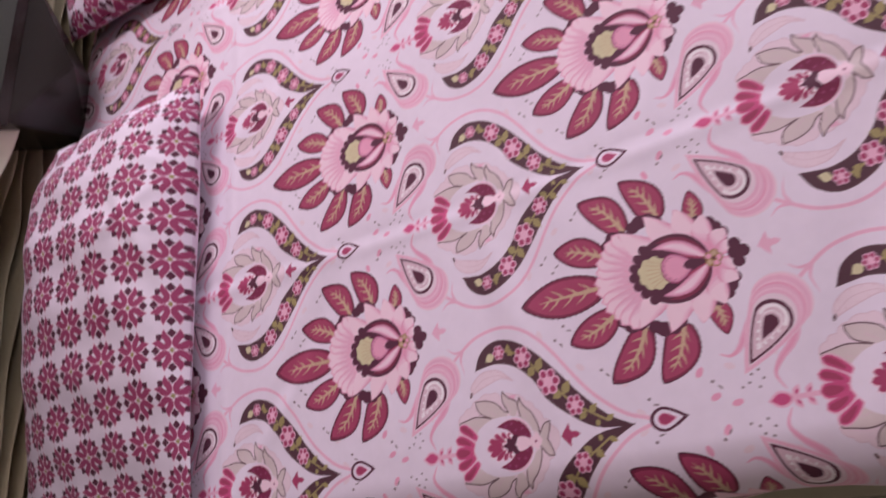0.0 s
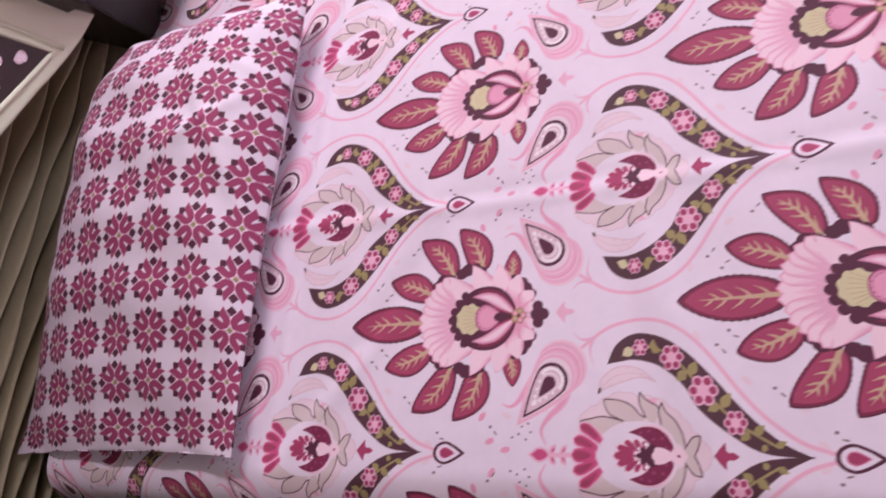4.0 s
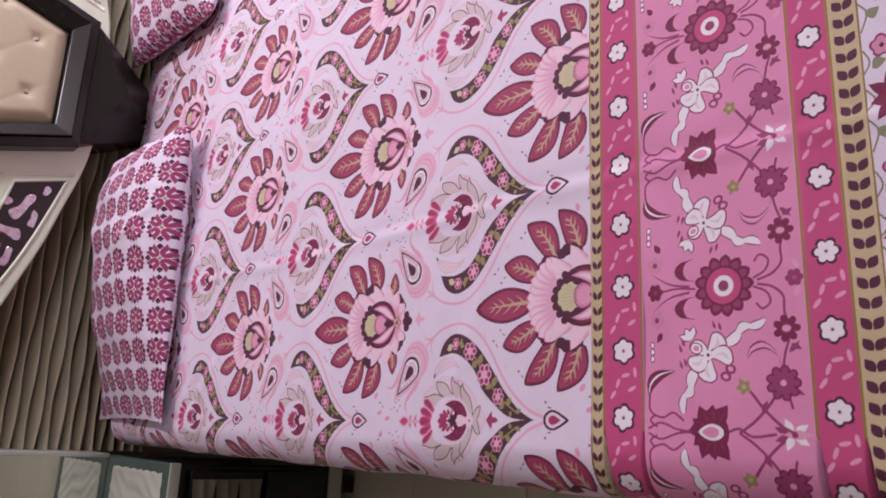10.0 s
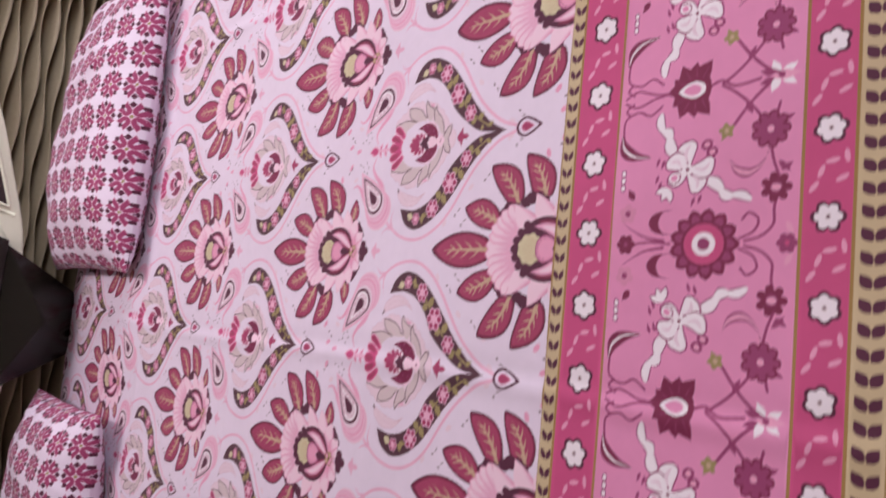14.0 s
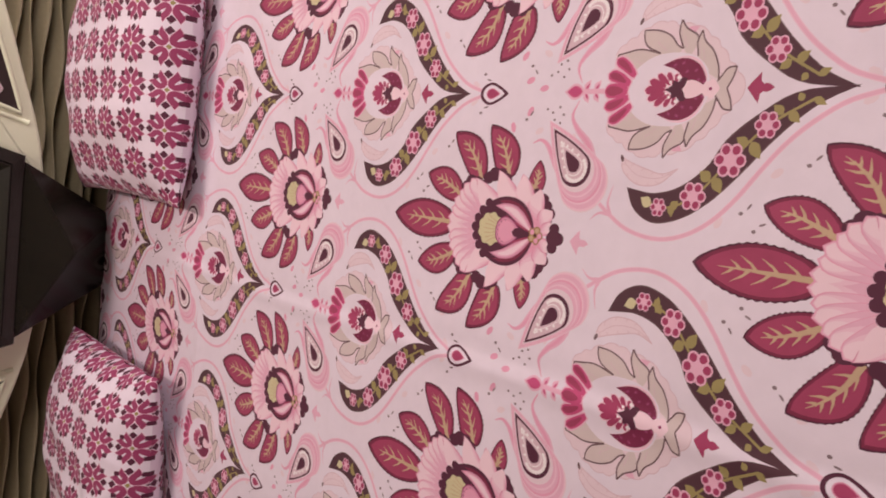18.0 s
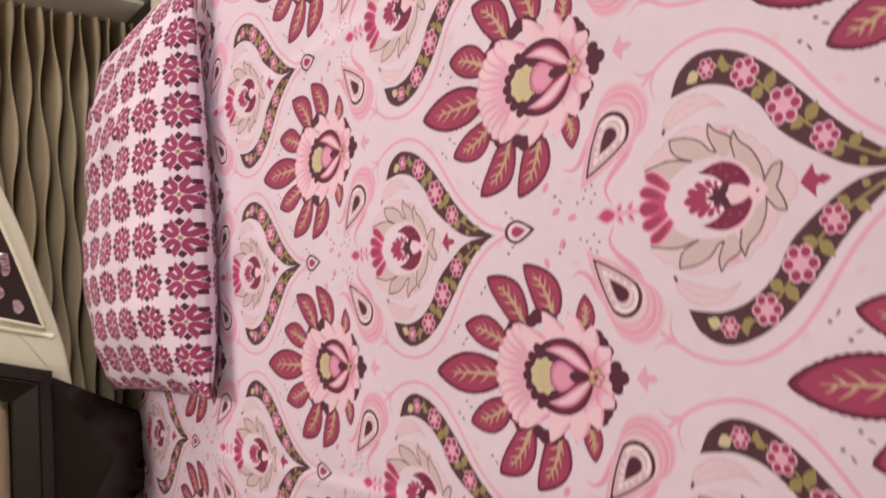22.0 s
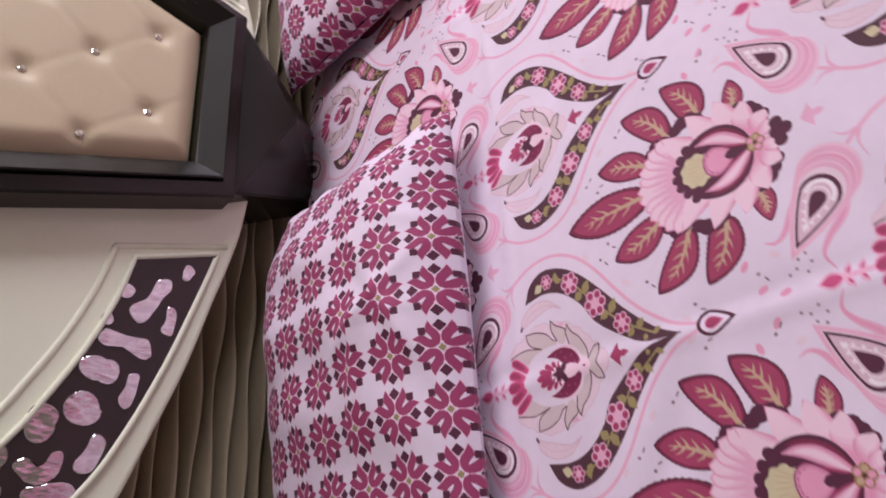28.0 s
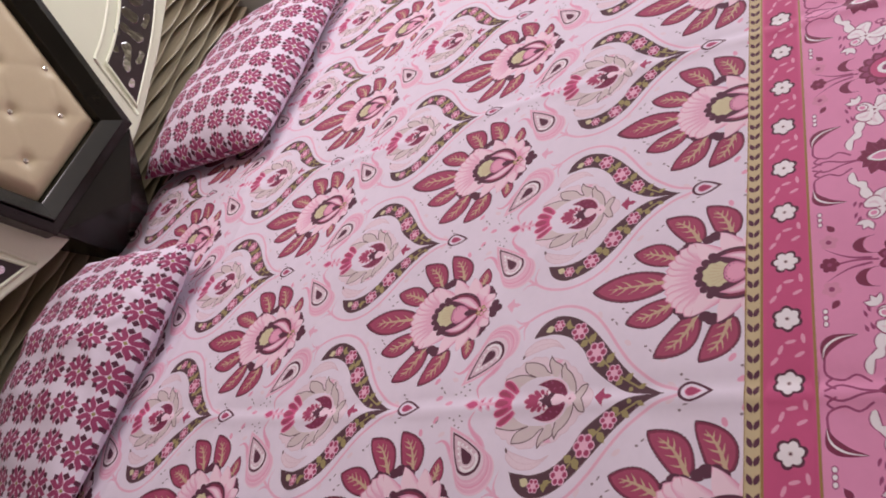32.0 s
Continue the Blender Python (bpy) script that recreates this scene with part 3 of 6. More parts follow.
def flower_drawing():
    d = Drawing()
    serrated(d, (-0.066, 0), (-0.158, 0), 0.043)
    half = Drawing()
    serrated(half, (-0.055, 0.031), (-0.110, 0.051), 0.033, -0.003)
    serrated(half, (-0.028, 0.051), (-0.072, 0.098), 0.034, -0.007)
    serrated(half, (0.009, 0.055), (-0.022, 0.107), 0.035, -0.006, 0.34)
    serrated(half, (0.041, 0.041), (0.046, 0.074), 0.021, -0.002, 0.34)
    # dark scalloped leaves between the petals
    for a, b, r in ((-0.048, 0.041, 0.0075), (-0.041, 0.047, 0.0085), (-0.033, 0.046, 0.0085), (-0.026, 0.044, 0.007), (-0.018, 0.053, 0.0075), (-0.010, 0.057, 0.0085), (-0.001, 0.057, 0.008), (0.006, 0.053, 0.0075),
                    (0.047, 0.041, 0.0066), (0.056, 0.036, 0.0072), (0.061, 0.030, 0.0070), (0.066, 0.023, 0.0068), (0.064, 0.016, 0.0060)):
        half.disc(a, b, r, r * 0.9, "dark", 7)
    # fan of narrow petals towards the foot of the flower
    for k in range(6):
        t = 0.09 + 0.19 * k
        c, s = math.cos(t), math.sin(t)
        base, tip = np.array((-0.012, 0.004 + 0.010 * s)), np.array((-0.012 - (0.059 - 0.002 * (k % 2)) * c, 0.058 * s))
        half.leaf(base, tip + (tip - base) * 0.02, 0.0170, "blush", 8 + 0.4 * k, 12, 0, 0, 0.78, 0.55)
        half.leaf(base, tip, 0.0154, "pink", 8.1 + 0.4 * k, 12, 0, 0, 0.78, 0.55)
        half.leaf(base + (tip - base) * 0.60, tip - (tip - base) * 0.03, 0.0112, "petal", 8.3 + 0.4 * k, 10, 0, 0, 0.70, 0.7)
        half.leaf(base + (tip - base) * 0.42, tip - (tip - base) * 0.02, 0.0128, "pale", 8.2 + 0.4 * k, 12, 0, 0, 0.74, 0.6)
    half.disc(0.018, 0.0, 0.037, 0.044, "blush", 7.9, 0, 26)
    # long light petals that sweep back from the tip
    for k, (base, tip, w, c) in enumerate((((0.052, 0.010), (-0.034, 0.051), 0.025, 0.013), ((0.055, 0.012), (-0.004, 0.061), 0.025, 0.010), ((0.056, 0.012), (0.027, 0.059), 0.023, 0.007),
                            ((0.057, 0.009), (0.051, 0.046), 0.020, 0.006), ((0.056, 0.005), (0.069, 0.026), 0.017, 0.004), ((0.054, 0.002), (0.075, 0.010), 0.013, 0.002))):
        base, tip = np.array(base), np.array(tip)
        half.leaf(base, tip + (tip - base) * 0.02, w * 1.07, "rose", 12 + 0.5 * k, 14, c, 0, 0.58, 0.85)
        half.leaf(base, tip + (tip - base) * 0.01, w * 0.98, "blush", 12.1 + 0.5 * k, 14, c, 0, 0.60, 0.85)
        half.leaf(base + (tip - base) * 0.16, tip + (tip - base) * 0.005, w * 0.93, "pink", 12.15 + 0.5 * k, 13, c, 0, 0.62, 0.85)
        half.leaf(base + (tip - base) * 0.28, tip, w * 0.86, "pale", 12.2 + 0.5 * k, 12, c, 0, 0.64, 0.85)
        half.leaf(base + (tip - base) * 0.42, tip - (tip - base) * 0.01, w * 0.74, "petal", 12.3 + 0.5 * k, 11, c, 0, 0.64, 0.85)
    half.mirrored()
    d.add(half)
    # dark trefoil at the tip
    for a, b, r in ((0.074, 0.009, 0.0062), (0.074, -0.009, 0.0062), (0.080, 0.0, 0.0068), (0.073, 0.0, 0.0075)):
        d.disc(a, b, r, r * 0.95, "dark", 16)
    # the round heart: dark scalloped cup, folded inner petals, cream shell, ball
    cup = arc_points([(-0.028, 0.0), (-0.024, 0.012), (-0.017, 0.022), (-0.008, 0.030), (0.006, 0.0350), (0.021, 0.0350), (0.035, 0.0290), (0.045, 0.0175), (0.0505, 0.003)], 34)
    d.shape(np.vstack([cup, (cup * (1, -1))[::-1]]), "dark", 17)
    for a, b in ((-0.0285, 0.0), (-0.0260, 0.0095), (-0.0205, 0.0185), (-0.0130, 0.0265)):
        for sg in ((1, -1) if b else (1,)):
            d.disc(a, sg * b, 0.0052, 0.0052, "dark", 17, 0, 12)
    for sg in (1, -1):
        for outer, inner, ink, lay in (([(0.000, 0.0300), (0.014, 0.0322), (0.030, 0.0280), (0.042, 0.0165), (0.049, 0.003)], [(0.000, 0.0300), (0.013, 0.0270), (0.027, 0.0200), (0.038, 0.0090), (0.049, 0.002)], "wine", 18),
                                       ([(-0.004, 0.0248), (0.010, 0.0285), (0.026, 0.0260), (0.039, 0.0160), (0.049, 0.003)], [(-0.004, 0.0248), (0.012, 0.0190), (0.026, 0.0110), (0.038, 0.0050), (0.049, 0.0015)], "rose", 19),
                                       ([(0.000, 0.0245), (0.011, 0.0268), (0.025, 0.0242), (0.037, 0.0150), (0.047, 0.003)], [(0.000, 0.0245), (0.013, 0.0200), (0.026, 0.0130), (0.037, 0.0066), (0.047, 0.002)], "pink", 20),
                                       ([(0.008, 0.0248), (0.016, 0.0250), (0.026, 0.0218), (0.036, 0.0135), (0.044, 0.005)], [(0.008, 0.0235), (0.016, 0.0205), (0.026, 0.0150), (0.036, 0.0088), (0.044, 0.004)], "petal", 21)):
            d.strip(arc_points([(a, sg * b) for a, b in outer], 16), arc_points([(a, sg * b) for a, b in inner], 16), ink, lay)
        d.stroke(arc_points([(0.012, sg * 0.0150), (0.026, sg * 0.0095), (0.048, sg * 0.001)], 10), 0.0022, "crimson", 22)
    th = np.linspace(0, 2 * math.pi, 45, endpoint=False)
    rad = 0.0172 * (0.87 + 0.15 * np.abs(np.cos(th * 4.5)))
    d.shape(np.stack([-0.0065 + rad * np.cos(th), rad * 1.02 * np.sin(th)], 1), "cream", 23)
    for k in range(-3, 4):
        d.stroke([(0.006, k * 0.0018), (-0.007, k * 0.0040), (-0.016 + abs(k) * 0.0016, k * 0.0049)], 0.0008, "straw", 24)
    ball = arc_points([(0.0000, 0.0), (0.0020, 0.0090), (0.0100, 0.0150), (0.0200, 0.0130), (0.0300, 0.0050), (0.0330, 0.0)], 18)
    for k, ink, lay in ((1.0, "mauve", 24.5), (0.92, "rose", 25), (0.74, "blush", 26)):
        d.shape(np.vstack([ball, (ball * (1, -1))[::-1]]) * k + (0.0165 * (1 - k), 0), ink, lay)
    for k in range(-3, 4):
        d.disc(0.0150 - 0.0118 * math.cos(k * 0.42), 0.0118 * math.sin(k * 0.42), 0.0007, 0.0007, "dark", 27, 0, 6)
    d.leaf((0.050, 0), (0.022, 0), 0.0092, "dark", 27, 11, 0, 0, 0.80, 0.6)
    for k in range(5):
        t = k * 2 * math.pi / 5
        a, b = 0.0520 + 0.0052 * math.cos(t), 0.0052 * math.sin(t)
        d.disc(a, b, 0.0042, 0.0042, "ochre", 28, 0, 10)
        d.disc(a, b, 0.0029, 0.0029, "straw" if k % 2 else "blush", 29, 0, 9)
    d.disc(0.052, 0, 0.0018, 0.0018, "dark", 30, 0, 8)
    return d


def sprout(ink, da):
    """A small arrow-shaped bud with a leaf behind it."""
    d = Drawing()
    side = [(-0.1375, 0.0), (-0.1335, 0.0050), (-0.1275, 0.0118), (-0.1270, 0.0050), (-0.1240, 0.0022)]
    d.shape([(a + da, b) for a, b in side] + [(a + da, -b) for a, b in side[:0:-1]], ink, 1)
    d.leaf((-0.1268 + da, 0), (-0.1160 + da, 0), 0.0068, ink, 2, 9)
    return d


def bird_drawing():
    return sprout("pink", 0.2315)


def paisley_drawing():
    d = Drawing()
    c, tip = np.array((0.0885, 0.0690)), np.array((0.0580, 0.1055))
    ax = (tip - c) / np.linalg.norm(tip - c)
    n = np.array([-ax[1], ax[0]])

    def drop(scale, ink, lay, pin=1.0):
        """The drop, grown about a point on its axis: pin 1 is its tip, 0 the middle of its round end."""
        th = np.linspace(0, 2 * math.pi, 32, endpoint=False)
        x = np.cos(th)
        along = np.where(x > 0, x * 0.0476, x * 0.0175)
        wide = 0.0178 * np.sin(th) * np.where(x > 0, (1 - x) ** 0.50, 1.0)
        q = c + (tip - c) * pin
        d.shape(q + (c + np.outer(along, ax) + np.outer(wide, n) - q) * scale, ink, lay)
    # soft swirls round the drop, fullest at its round end
    for pts, w in (([(0.072, 0.062), (0.061, 0.078), (0.052, 0.090), (0.043, 0.0945), (0.034, 0.091)], 0.0085), ([(0.108, 0.073), (0.100, 0.092), (0.086, 0.105), (0.078, 0.118), (0.084, 0.132)], 0.0095)):
        d.stroke(arc_points(pts, 14), w, "pink", 1, True)
        d.stroke(arc_points(pts, 14), w * 0.45, "blush", 2, True)
    for k, (s, ink) in enumerate(((1.58, "mist"), (1.55, "pale"), (1.50, "pink"), (1.40, "pale"), (1.36, "blush"), (1.31, "pink"), (1.24, "pale"), (1.20, "pink"), (1.12, "mist"))):
        drop(s, ink, 3 + k, 0.62)
    drop(1.0, "dark", 12.5)
    drop(0.86, "lilac", 12.7, 0.25)
    for k in range(22):
        t = (k + 0.5) / 22 * 2 * math.pi
        x, y = math.cos(t), math.sin(t)
        q = c + x * (0.031 if x > 0 else 0.0118) * ax + 0.0118 * y * ((1 - x) ** 0.5 if x > 0 else 1) * n
        r = 0.0015 + 0.0006 * (x < 0.2)
        d.disc(q[0], q[1], r, r, "snow", 13, 0, 7)
    drop(0.54, "snow", 14, 0.12)
    drop(0.49, "lilac", 15, 0.12)
    drop(0.38, "dark", 17, 0.12)
    return d


# ---- ogee leaf of small flowers, lotus and drop; b is counted from the drop's line
OUTER = ((-0.233, 0.084), (-0.222, 0.103), (-0.200, 0.113), (-0.172, 0.107), (-0.147, 0.091), (-0.122, 0.066), (-0.097, 0.038), (-0.068, 0.013), (-0.039, -0.001))
INNER = ((-0.233, 0.084), (-0.219, 0.086), (-0.201, 0.087), (-0.177, 0.080), (-0.154, 0.062), (-0.139, 0.039), (-0.112, 0.018), (-0.083, 0.003), (-0.039, -0.001))


def ogee_drawing():
    d = Drawing()
    o, i = arc_points(OUTER, 30), arc_points(INNER, 30)
    d.strip(o, i, "line", 1)
    mid = (o + i) / 2
    d.strip(mid + (o - mid) * 0.93, mid + (i - mid) * 0.93, "brown", 2)
    def mini(a, b, r):
        for k in range(6):
            t = k * math.pi / 3
            d.disc(a + r * 0.62 * math.cos(t), b + r * 0.62 * math.sin(t), r * 0.40, r * 0.40, "pink", 4, 0, 9)
            d.disc(a + r * 0.64 * math.cos(t), b + r * 0.64 * math.sin(t), r * 0.26, r * 0.26, "magenta", 6, 0, 8)
        d.disc(a, b, r * 0.46, r * 0.46, "pink", 5, 0, 10)
    d.stroke(arc_points([(-0.214, 0.093), (-0.190, 0.099), (-0.163, 0.088), (-0.135, 0.058), (-0.106, 0.029), (-0.070, 0.008)], 18), 0.0022, "olive", 3)
    for a, b, ta, tb, w in ((-0.183, 0.099, -0.176, 0.092, 0.008), (-0.183, 0.096, -0.181, 0.106, 0.007), (-0.149, 0.073, -0.160, 0.066, 0.010), (-0.146, 0.070, -0.138, 0.083, 0.010),
                            (-0.120, 0.044, -0.131, 0.038, 0.009), (-0.118, 0.041, -0.108, 0.054, 0.010), (-0.094, 0.020, -0.103, 0.013, 0.008), (-0.090, 0.018, -0.080, 0.026, 0.008),
                            (-0.080, 0.010, -0.084, 0.004, 0.006), (-0.072, 0.008, -0.062, 0.013, 0.006), (-0.204, 0.098, -0.216, 0.092, 0.010)):
        d.leaf((a, b), (ta, tb), w, "olive" if a > -0.2 else "cream", 3, 7)
    mini(-0.196, 0.099, 0.0085)
    mini(-0.163, 0.087, 0.0125)
    mini(-0.134, 0.056, 0.0145)
    mini(-0.106, 0.028, 0.0110)
    return d.mirrored()


def crescent_drawing():
    """A pale feathered petal with a thin thorny outline."""
    d = Drawing()
    o = arc_points([(-0.243, 0.0580), (-0.240, 0.0700), (-0.227, 0.0800), (-0.213, 0.0815), (-0.201, 0.0780), (-0.187, 0.0655)], 26)
    i = arc_points([(-0.243, 0.0580), (-0.232, 0.0625), (-0.216, 0.0675), (-0.201, 0.0705), (-0.187, 0.0655)], 26)
    d.strip(o, i, "mist", 0)
    d.stroke(o, 0.0010, "lilac", 1)
    d.stroke(i, 0.0010, "lilac", 1)
    for line, sg in ((o, 1), (i, -1)):
        for k in range(3, 24, 4):
            u = line[k + 1] - line[k]
            n = np.array((-u[1], u[0])) / np.linalg.norm(u) * -sg
            d.stroke([line[k], line[k] + n * 0.0018 - u * 0.2, line[k] + n * 0.0034 - u * 0.5], 0.0011, "lilac", 1, True)
    d.stroke(arc_points([(-0.240, 0.0625), (-0.225, 0.0730), (-0.205, 0.0745), (-0.192, 0.0690)], 12), 0.0007, "lilac", 2)
    d.disc(-0.2425, 0.0590, 0.0034, 0.0016, "line", 2, 1.2, 9)
    return d


def lotus_drawing():
    half = Drawing()
    # pale scalloped petals behind the crown
    halo = arc_points([(-0.264, 0.031), (-0.255, 0.0405), (-0.245, 0.0455), (-0.233, 0.0530), (-0.217, 0.0560), (-0.205, 0.0520), (-0.190, 0.0510), (-0.175, 0.0415), (-0.165, 0.0325), (-0.156, 0.0205), (-0.148, 0.0125), (-0.140, 0.0)], 67)
    off = np.gradient(halo, axis=0)
    off = np.stack([off[:, 1], -off[:, 0]], 1) / np.linalg.norm(off, axis=1, keepdims=True)
    halo = halo - off * (0.0022 * np.abs(np.sin(np.arange(67) * math.pi / 6)))[:, None]
    half.shape(np.vstack([halo, [(-0.140, 0), (-0.264, 0)]]), "mist", 0)
    half.stroke(halo, 0.0008, "lilac", 1)
    half.leaf((-0.199, 0.044), (-0.186, 0.0505), 0.008, "pink", 2, 9)
    # pointed petals of the crown, each with a thin dark rim
    for k, (top, low, close) in enumerate((
            ([(-0.262, 0.0315), (-0.253, 0.0330), (-0.239, 0.0350), (-0.219, 0.0305)], [(-0.262, 0.0315), (-0.260, 0.0235), (-0.254, 0.0175), (-0.240, 0.0115)], (-0.222, 0.018)),
            ([(-0.238, 0.0510), (-0.224, 0.0500), (-0.211, 0.0445), (-0.204, 0.0365), (-0.198, 0.0335)], [(-0.238, 0.0510), (-0.237, 0.0435), (-0.232, 0.0365), (-0.219, 0.0305)], (-0.205, 0.026)),
            ([(-0.203, 0.0570), (-0.197, 0.0495), (-0.187, 0.0435), (-0.185, 0.0365)], [(-0.203, 0.0570), (-0.204, 0.0475), (-0.201, 0.0395), (-0.198, 0.0335)], (-0.192, 0.025)),
            ([(-0.183, 0.0470), (-0.179, 0.0380), (-0.171, 0.0305), (-0.165, 0.0185), (-0.163, 0.0070)], [(-0.183, 0.0470), (-0.186, 0.0385), (-0.185, 0.0325), (-0.184, 0.0265)], (-0.176, 0.014)),
            ([(-0.149, 0.0170), (-0.156, 0.0158), (-0.160, 0.0110), (-0.164, 0.0055)], [(-0.149, 0.0170), (-0.151, 0.0085), (-0.155, 0.0)], (-0.161, 0.0)))):
        t, l = arc_points(top, 14), arc_points(low, 12)
        half.shape(np.vstack([t[::-1], l[1:], [close]]), "grey", 3 + 3 * k)
        half.stroke(t, 0.0014, "line", 4 + 3 * k)
        half.stroke(l, 0.0014, "line", 4 + 3 * k)
        m0, m1 = t[0] * 0.55 + np.array(close) * 0.45, t[0] * 0.12 + np.array(close) * 0.88
        if k < 4:
            vein = [m0 + (m1 - m0) * u + np.array((0.0, 0.0009)) * (-1) ** j for j, u in enumerate(np.linspace(0, 0.7, 7))]
            half.stroke(vein, 0.0007, "lilac", 5 + 3 * k)
    # the white round inside
    inner = arc_points([(-0.249, 0.0), (-0.244, 0.0145), (-0.228, 0.0268), (-0.208, 0.0305), (-0.188, 0.0275), (-0.174, 0.0165), (-0.170, 0.0)], 26)
    half.shape(inner, "white", 20)
    # fan of petals that hold the lotus
    for base, tip, w in (((-0.247, 0.0), (-0.271, 0.0), 0.0125), ((-0.2455, 0.0055), (-0.269, 0.0150), 0.0115), ((-0.2415, 0.0125), (-0.2625, 0.0280), 0.0108)):
        base, tip = np.array(base), np.array(tip)
        half.leaf(base + (tip - base) * -0.05, tip + (tip - base) * 0.05, w + 0.0016, "pink", 21, 12, -0.001, 0, 0.72, 0.5, 0.5)
        half.leaf(base, tip, w - 0.0012, "hot", 22, 12, -0.001, 0, 0.72, 0.5, 0.45)
        half.leaf(base + (tip - base) * 0.2, base + (tip - base) * 0.95, w * 0.55, "crimson", 23, 9, -0.001, 0, 0.72, 0.5, 0.3)
    # maroon crescents of the heart
    rim = arc_points([(-0.215, 0.0205), (-0.202, 0.0250), (-0.191, 0.0248), (-0.181, 0.0195), (-0.1745, 0.0100), (-0.1735, 0.0022)], 16)
    core = arc_points([(-0.215, 0.0205), (-0.202, 0.0160), (-0.193, 0.0080), (-0.183, 0.0036), (-0.1735, 0.0022)], 16)
    mid = (rim + core) / 2
    half.strip(rim + (rim - mid) * 0.30, core + (core - mid) * 0.15, "pale", 24)
    half.strip(rim, core, "maroon", 25)
    for k in range(3, 14, 2):
        q = mid[k] + (rim[k] - mid[k]) * (0.35 if k % 4 == 1 else -0.25)
        half.disc(q[0], q[1], 0.0018, 0.0012, "mauve", 26, 0.6, 8)
    # small fan of drops
    q = np.array((-0.2000, 0.0))
    for tip, w in (((-0.2295, 0.0), 0.0082), ((-0.2260, 0.0078), 0.0070), ((-0.2185, 0.0130), 0.0062), ((-0.2090, 0.0142), 0.0054), ((-0.2005, 0.0130), 0.0046)):
        tip = np.array(tip)
        half.leaf(q + (tip - q) * 0.22, tip + (tip - q) * 0.04, w + 0.0012, "pale", 27, 10, 0, 0, 0.76, 0.55)
        half.leaf(q + (tip - q) * 0.28, tip, w - 0.0008, "magenta", 28, 10, 0, 0, 0.76, 0.55)
    star = [(-0.2100, 0.0), (-0.2040, 0.0030), (-0.2030, 0.0078), (-0.1985, 0.0060), (-0.1950, 0.0100), (-0.1900, 0.0090), (-0.1915, 0.0040), (-0.1940, 0.0)]
    half.shape(star + [(-0.2, -0.0002)], "dark", 30)
    for a, b, r in ((-0.1985, 0.0098, 0.0017), (-0.2055, 0.0062, 0.0014), (-0.2085, 0.0028, 0.0010)):
        half.disc(a, b, r, r, "snow", 31, 0, 8)
    half.leaf((-0.293, 0.001), (-0.287, 0.0105), 0.0065, "pink", 2, 8)
    half.leaf((-0.2915, 0.002), (-0.288, 0.0075), 0.0024, "hot", 3, 7)
    half.leaf((-0.282, 0.001), (-0.276, 0.0100), 0.0062, "pink", 2, 8)
    half.leaf((-0.2805, 0.002), (-0.277, 0.0070), 0.0022, "hot", 3, 7)
    half.mirrored()
    d = half
    d.leaf((-0.195, 0), (-0.172, 0), 0.0150, "petal", 29, 10, 0, 0, 0.30, 0.8)
    for k in range(5):
        t = k * 2 * math.pi / 5
        d.disc(-0.1690 + 0.0042 * math.cos(t), 0.0042 * math.sin(t), 0.0036, 0.0036, "petal", 32, 0, 9)
    d.disc(-0.1690, 0, 0.0015, 0.0015, "mauve", 33, 0, 8)
    d.leaf((-0.292, 0), (-0.316, 0), 0.0150, "pink", 3, 9, 0, 0, 0.5)
    d.leaf((-0.295, 0), (-0.313, 0), 0.0105, "hot", 4, 9, 0, 0, 0.5)
    d.stroke([(-0.296, 0), (-0.284, 0), (-0.270, 0)], 0.0046, "pink", 2)
    return d


def heart_drawing():
    return sprout("magenta", 0.0)


def vine_drawing():
    """The thin pink line round the ogee, and the twig that leads to the paisley."""
    d = Drawing()
    line = arc_points([(-0.043, 0.003), (-0.066, 0.011), (-0.088, 0.027), (-0.104, 0.043), (-0.119, 0.063), (-0.134, 0.085), (-0.150, 0.104), (-0.167, 0.117), (-0.186, 0.1245), (-0.206, 0.126), (-0.229, 0.121), (-0.248, 0.110), (-0.266, 0.097), (-0.278, 0.088)], 48)
    d.stroke(line, 0.0042, "pale", 0)
    d.stroke(line, 0.0028, "pink", 1)
    for twig in ([(-0.2470, 0.1105), (-0.2510, 0.0990), (-0.2475, 0.0830)], [(-0.2480, 0.1100), (-0.2590, 0.1100), (-0.2680, 0.1170)]):
        d.stroke(arc_points(twig, 9), 0.0036, "pink", 1, True)
    return d.mirrored()


def drop_drawing():
    d = Drawing()

    def drop(k, ink, lay):
        th = np.linspace(0, 2 * math.pi, 26, endpoint=False)
        x = np.cos(th)
        a = np.where(x > 0, x * 0.024, x * 0.0155)
        b = 0.0118 * np.sin(th) * np.where(x > 0, (1 - x) ** 0.5, 1)
        d.shape(np.stack([-0.014 + a * k, b * k], 1), ink, lay)
    drop(1.0, "dark", 3)
    drop(0.76, "white", 4)
    drop(0.50, "rose", 5)
    drop(0.42, "magenta", 6)
    return d




def flipped(d):
    """The drawing mirrored across b = 0."""
    return d.mapped(lambda p: p * (1, -1))


def moved(d, scale, shift):
    return d.mapped(lambda p: p * (scale, 1) + (shift, 0))


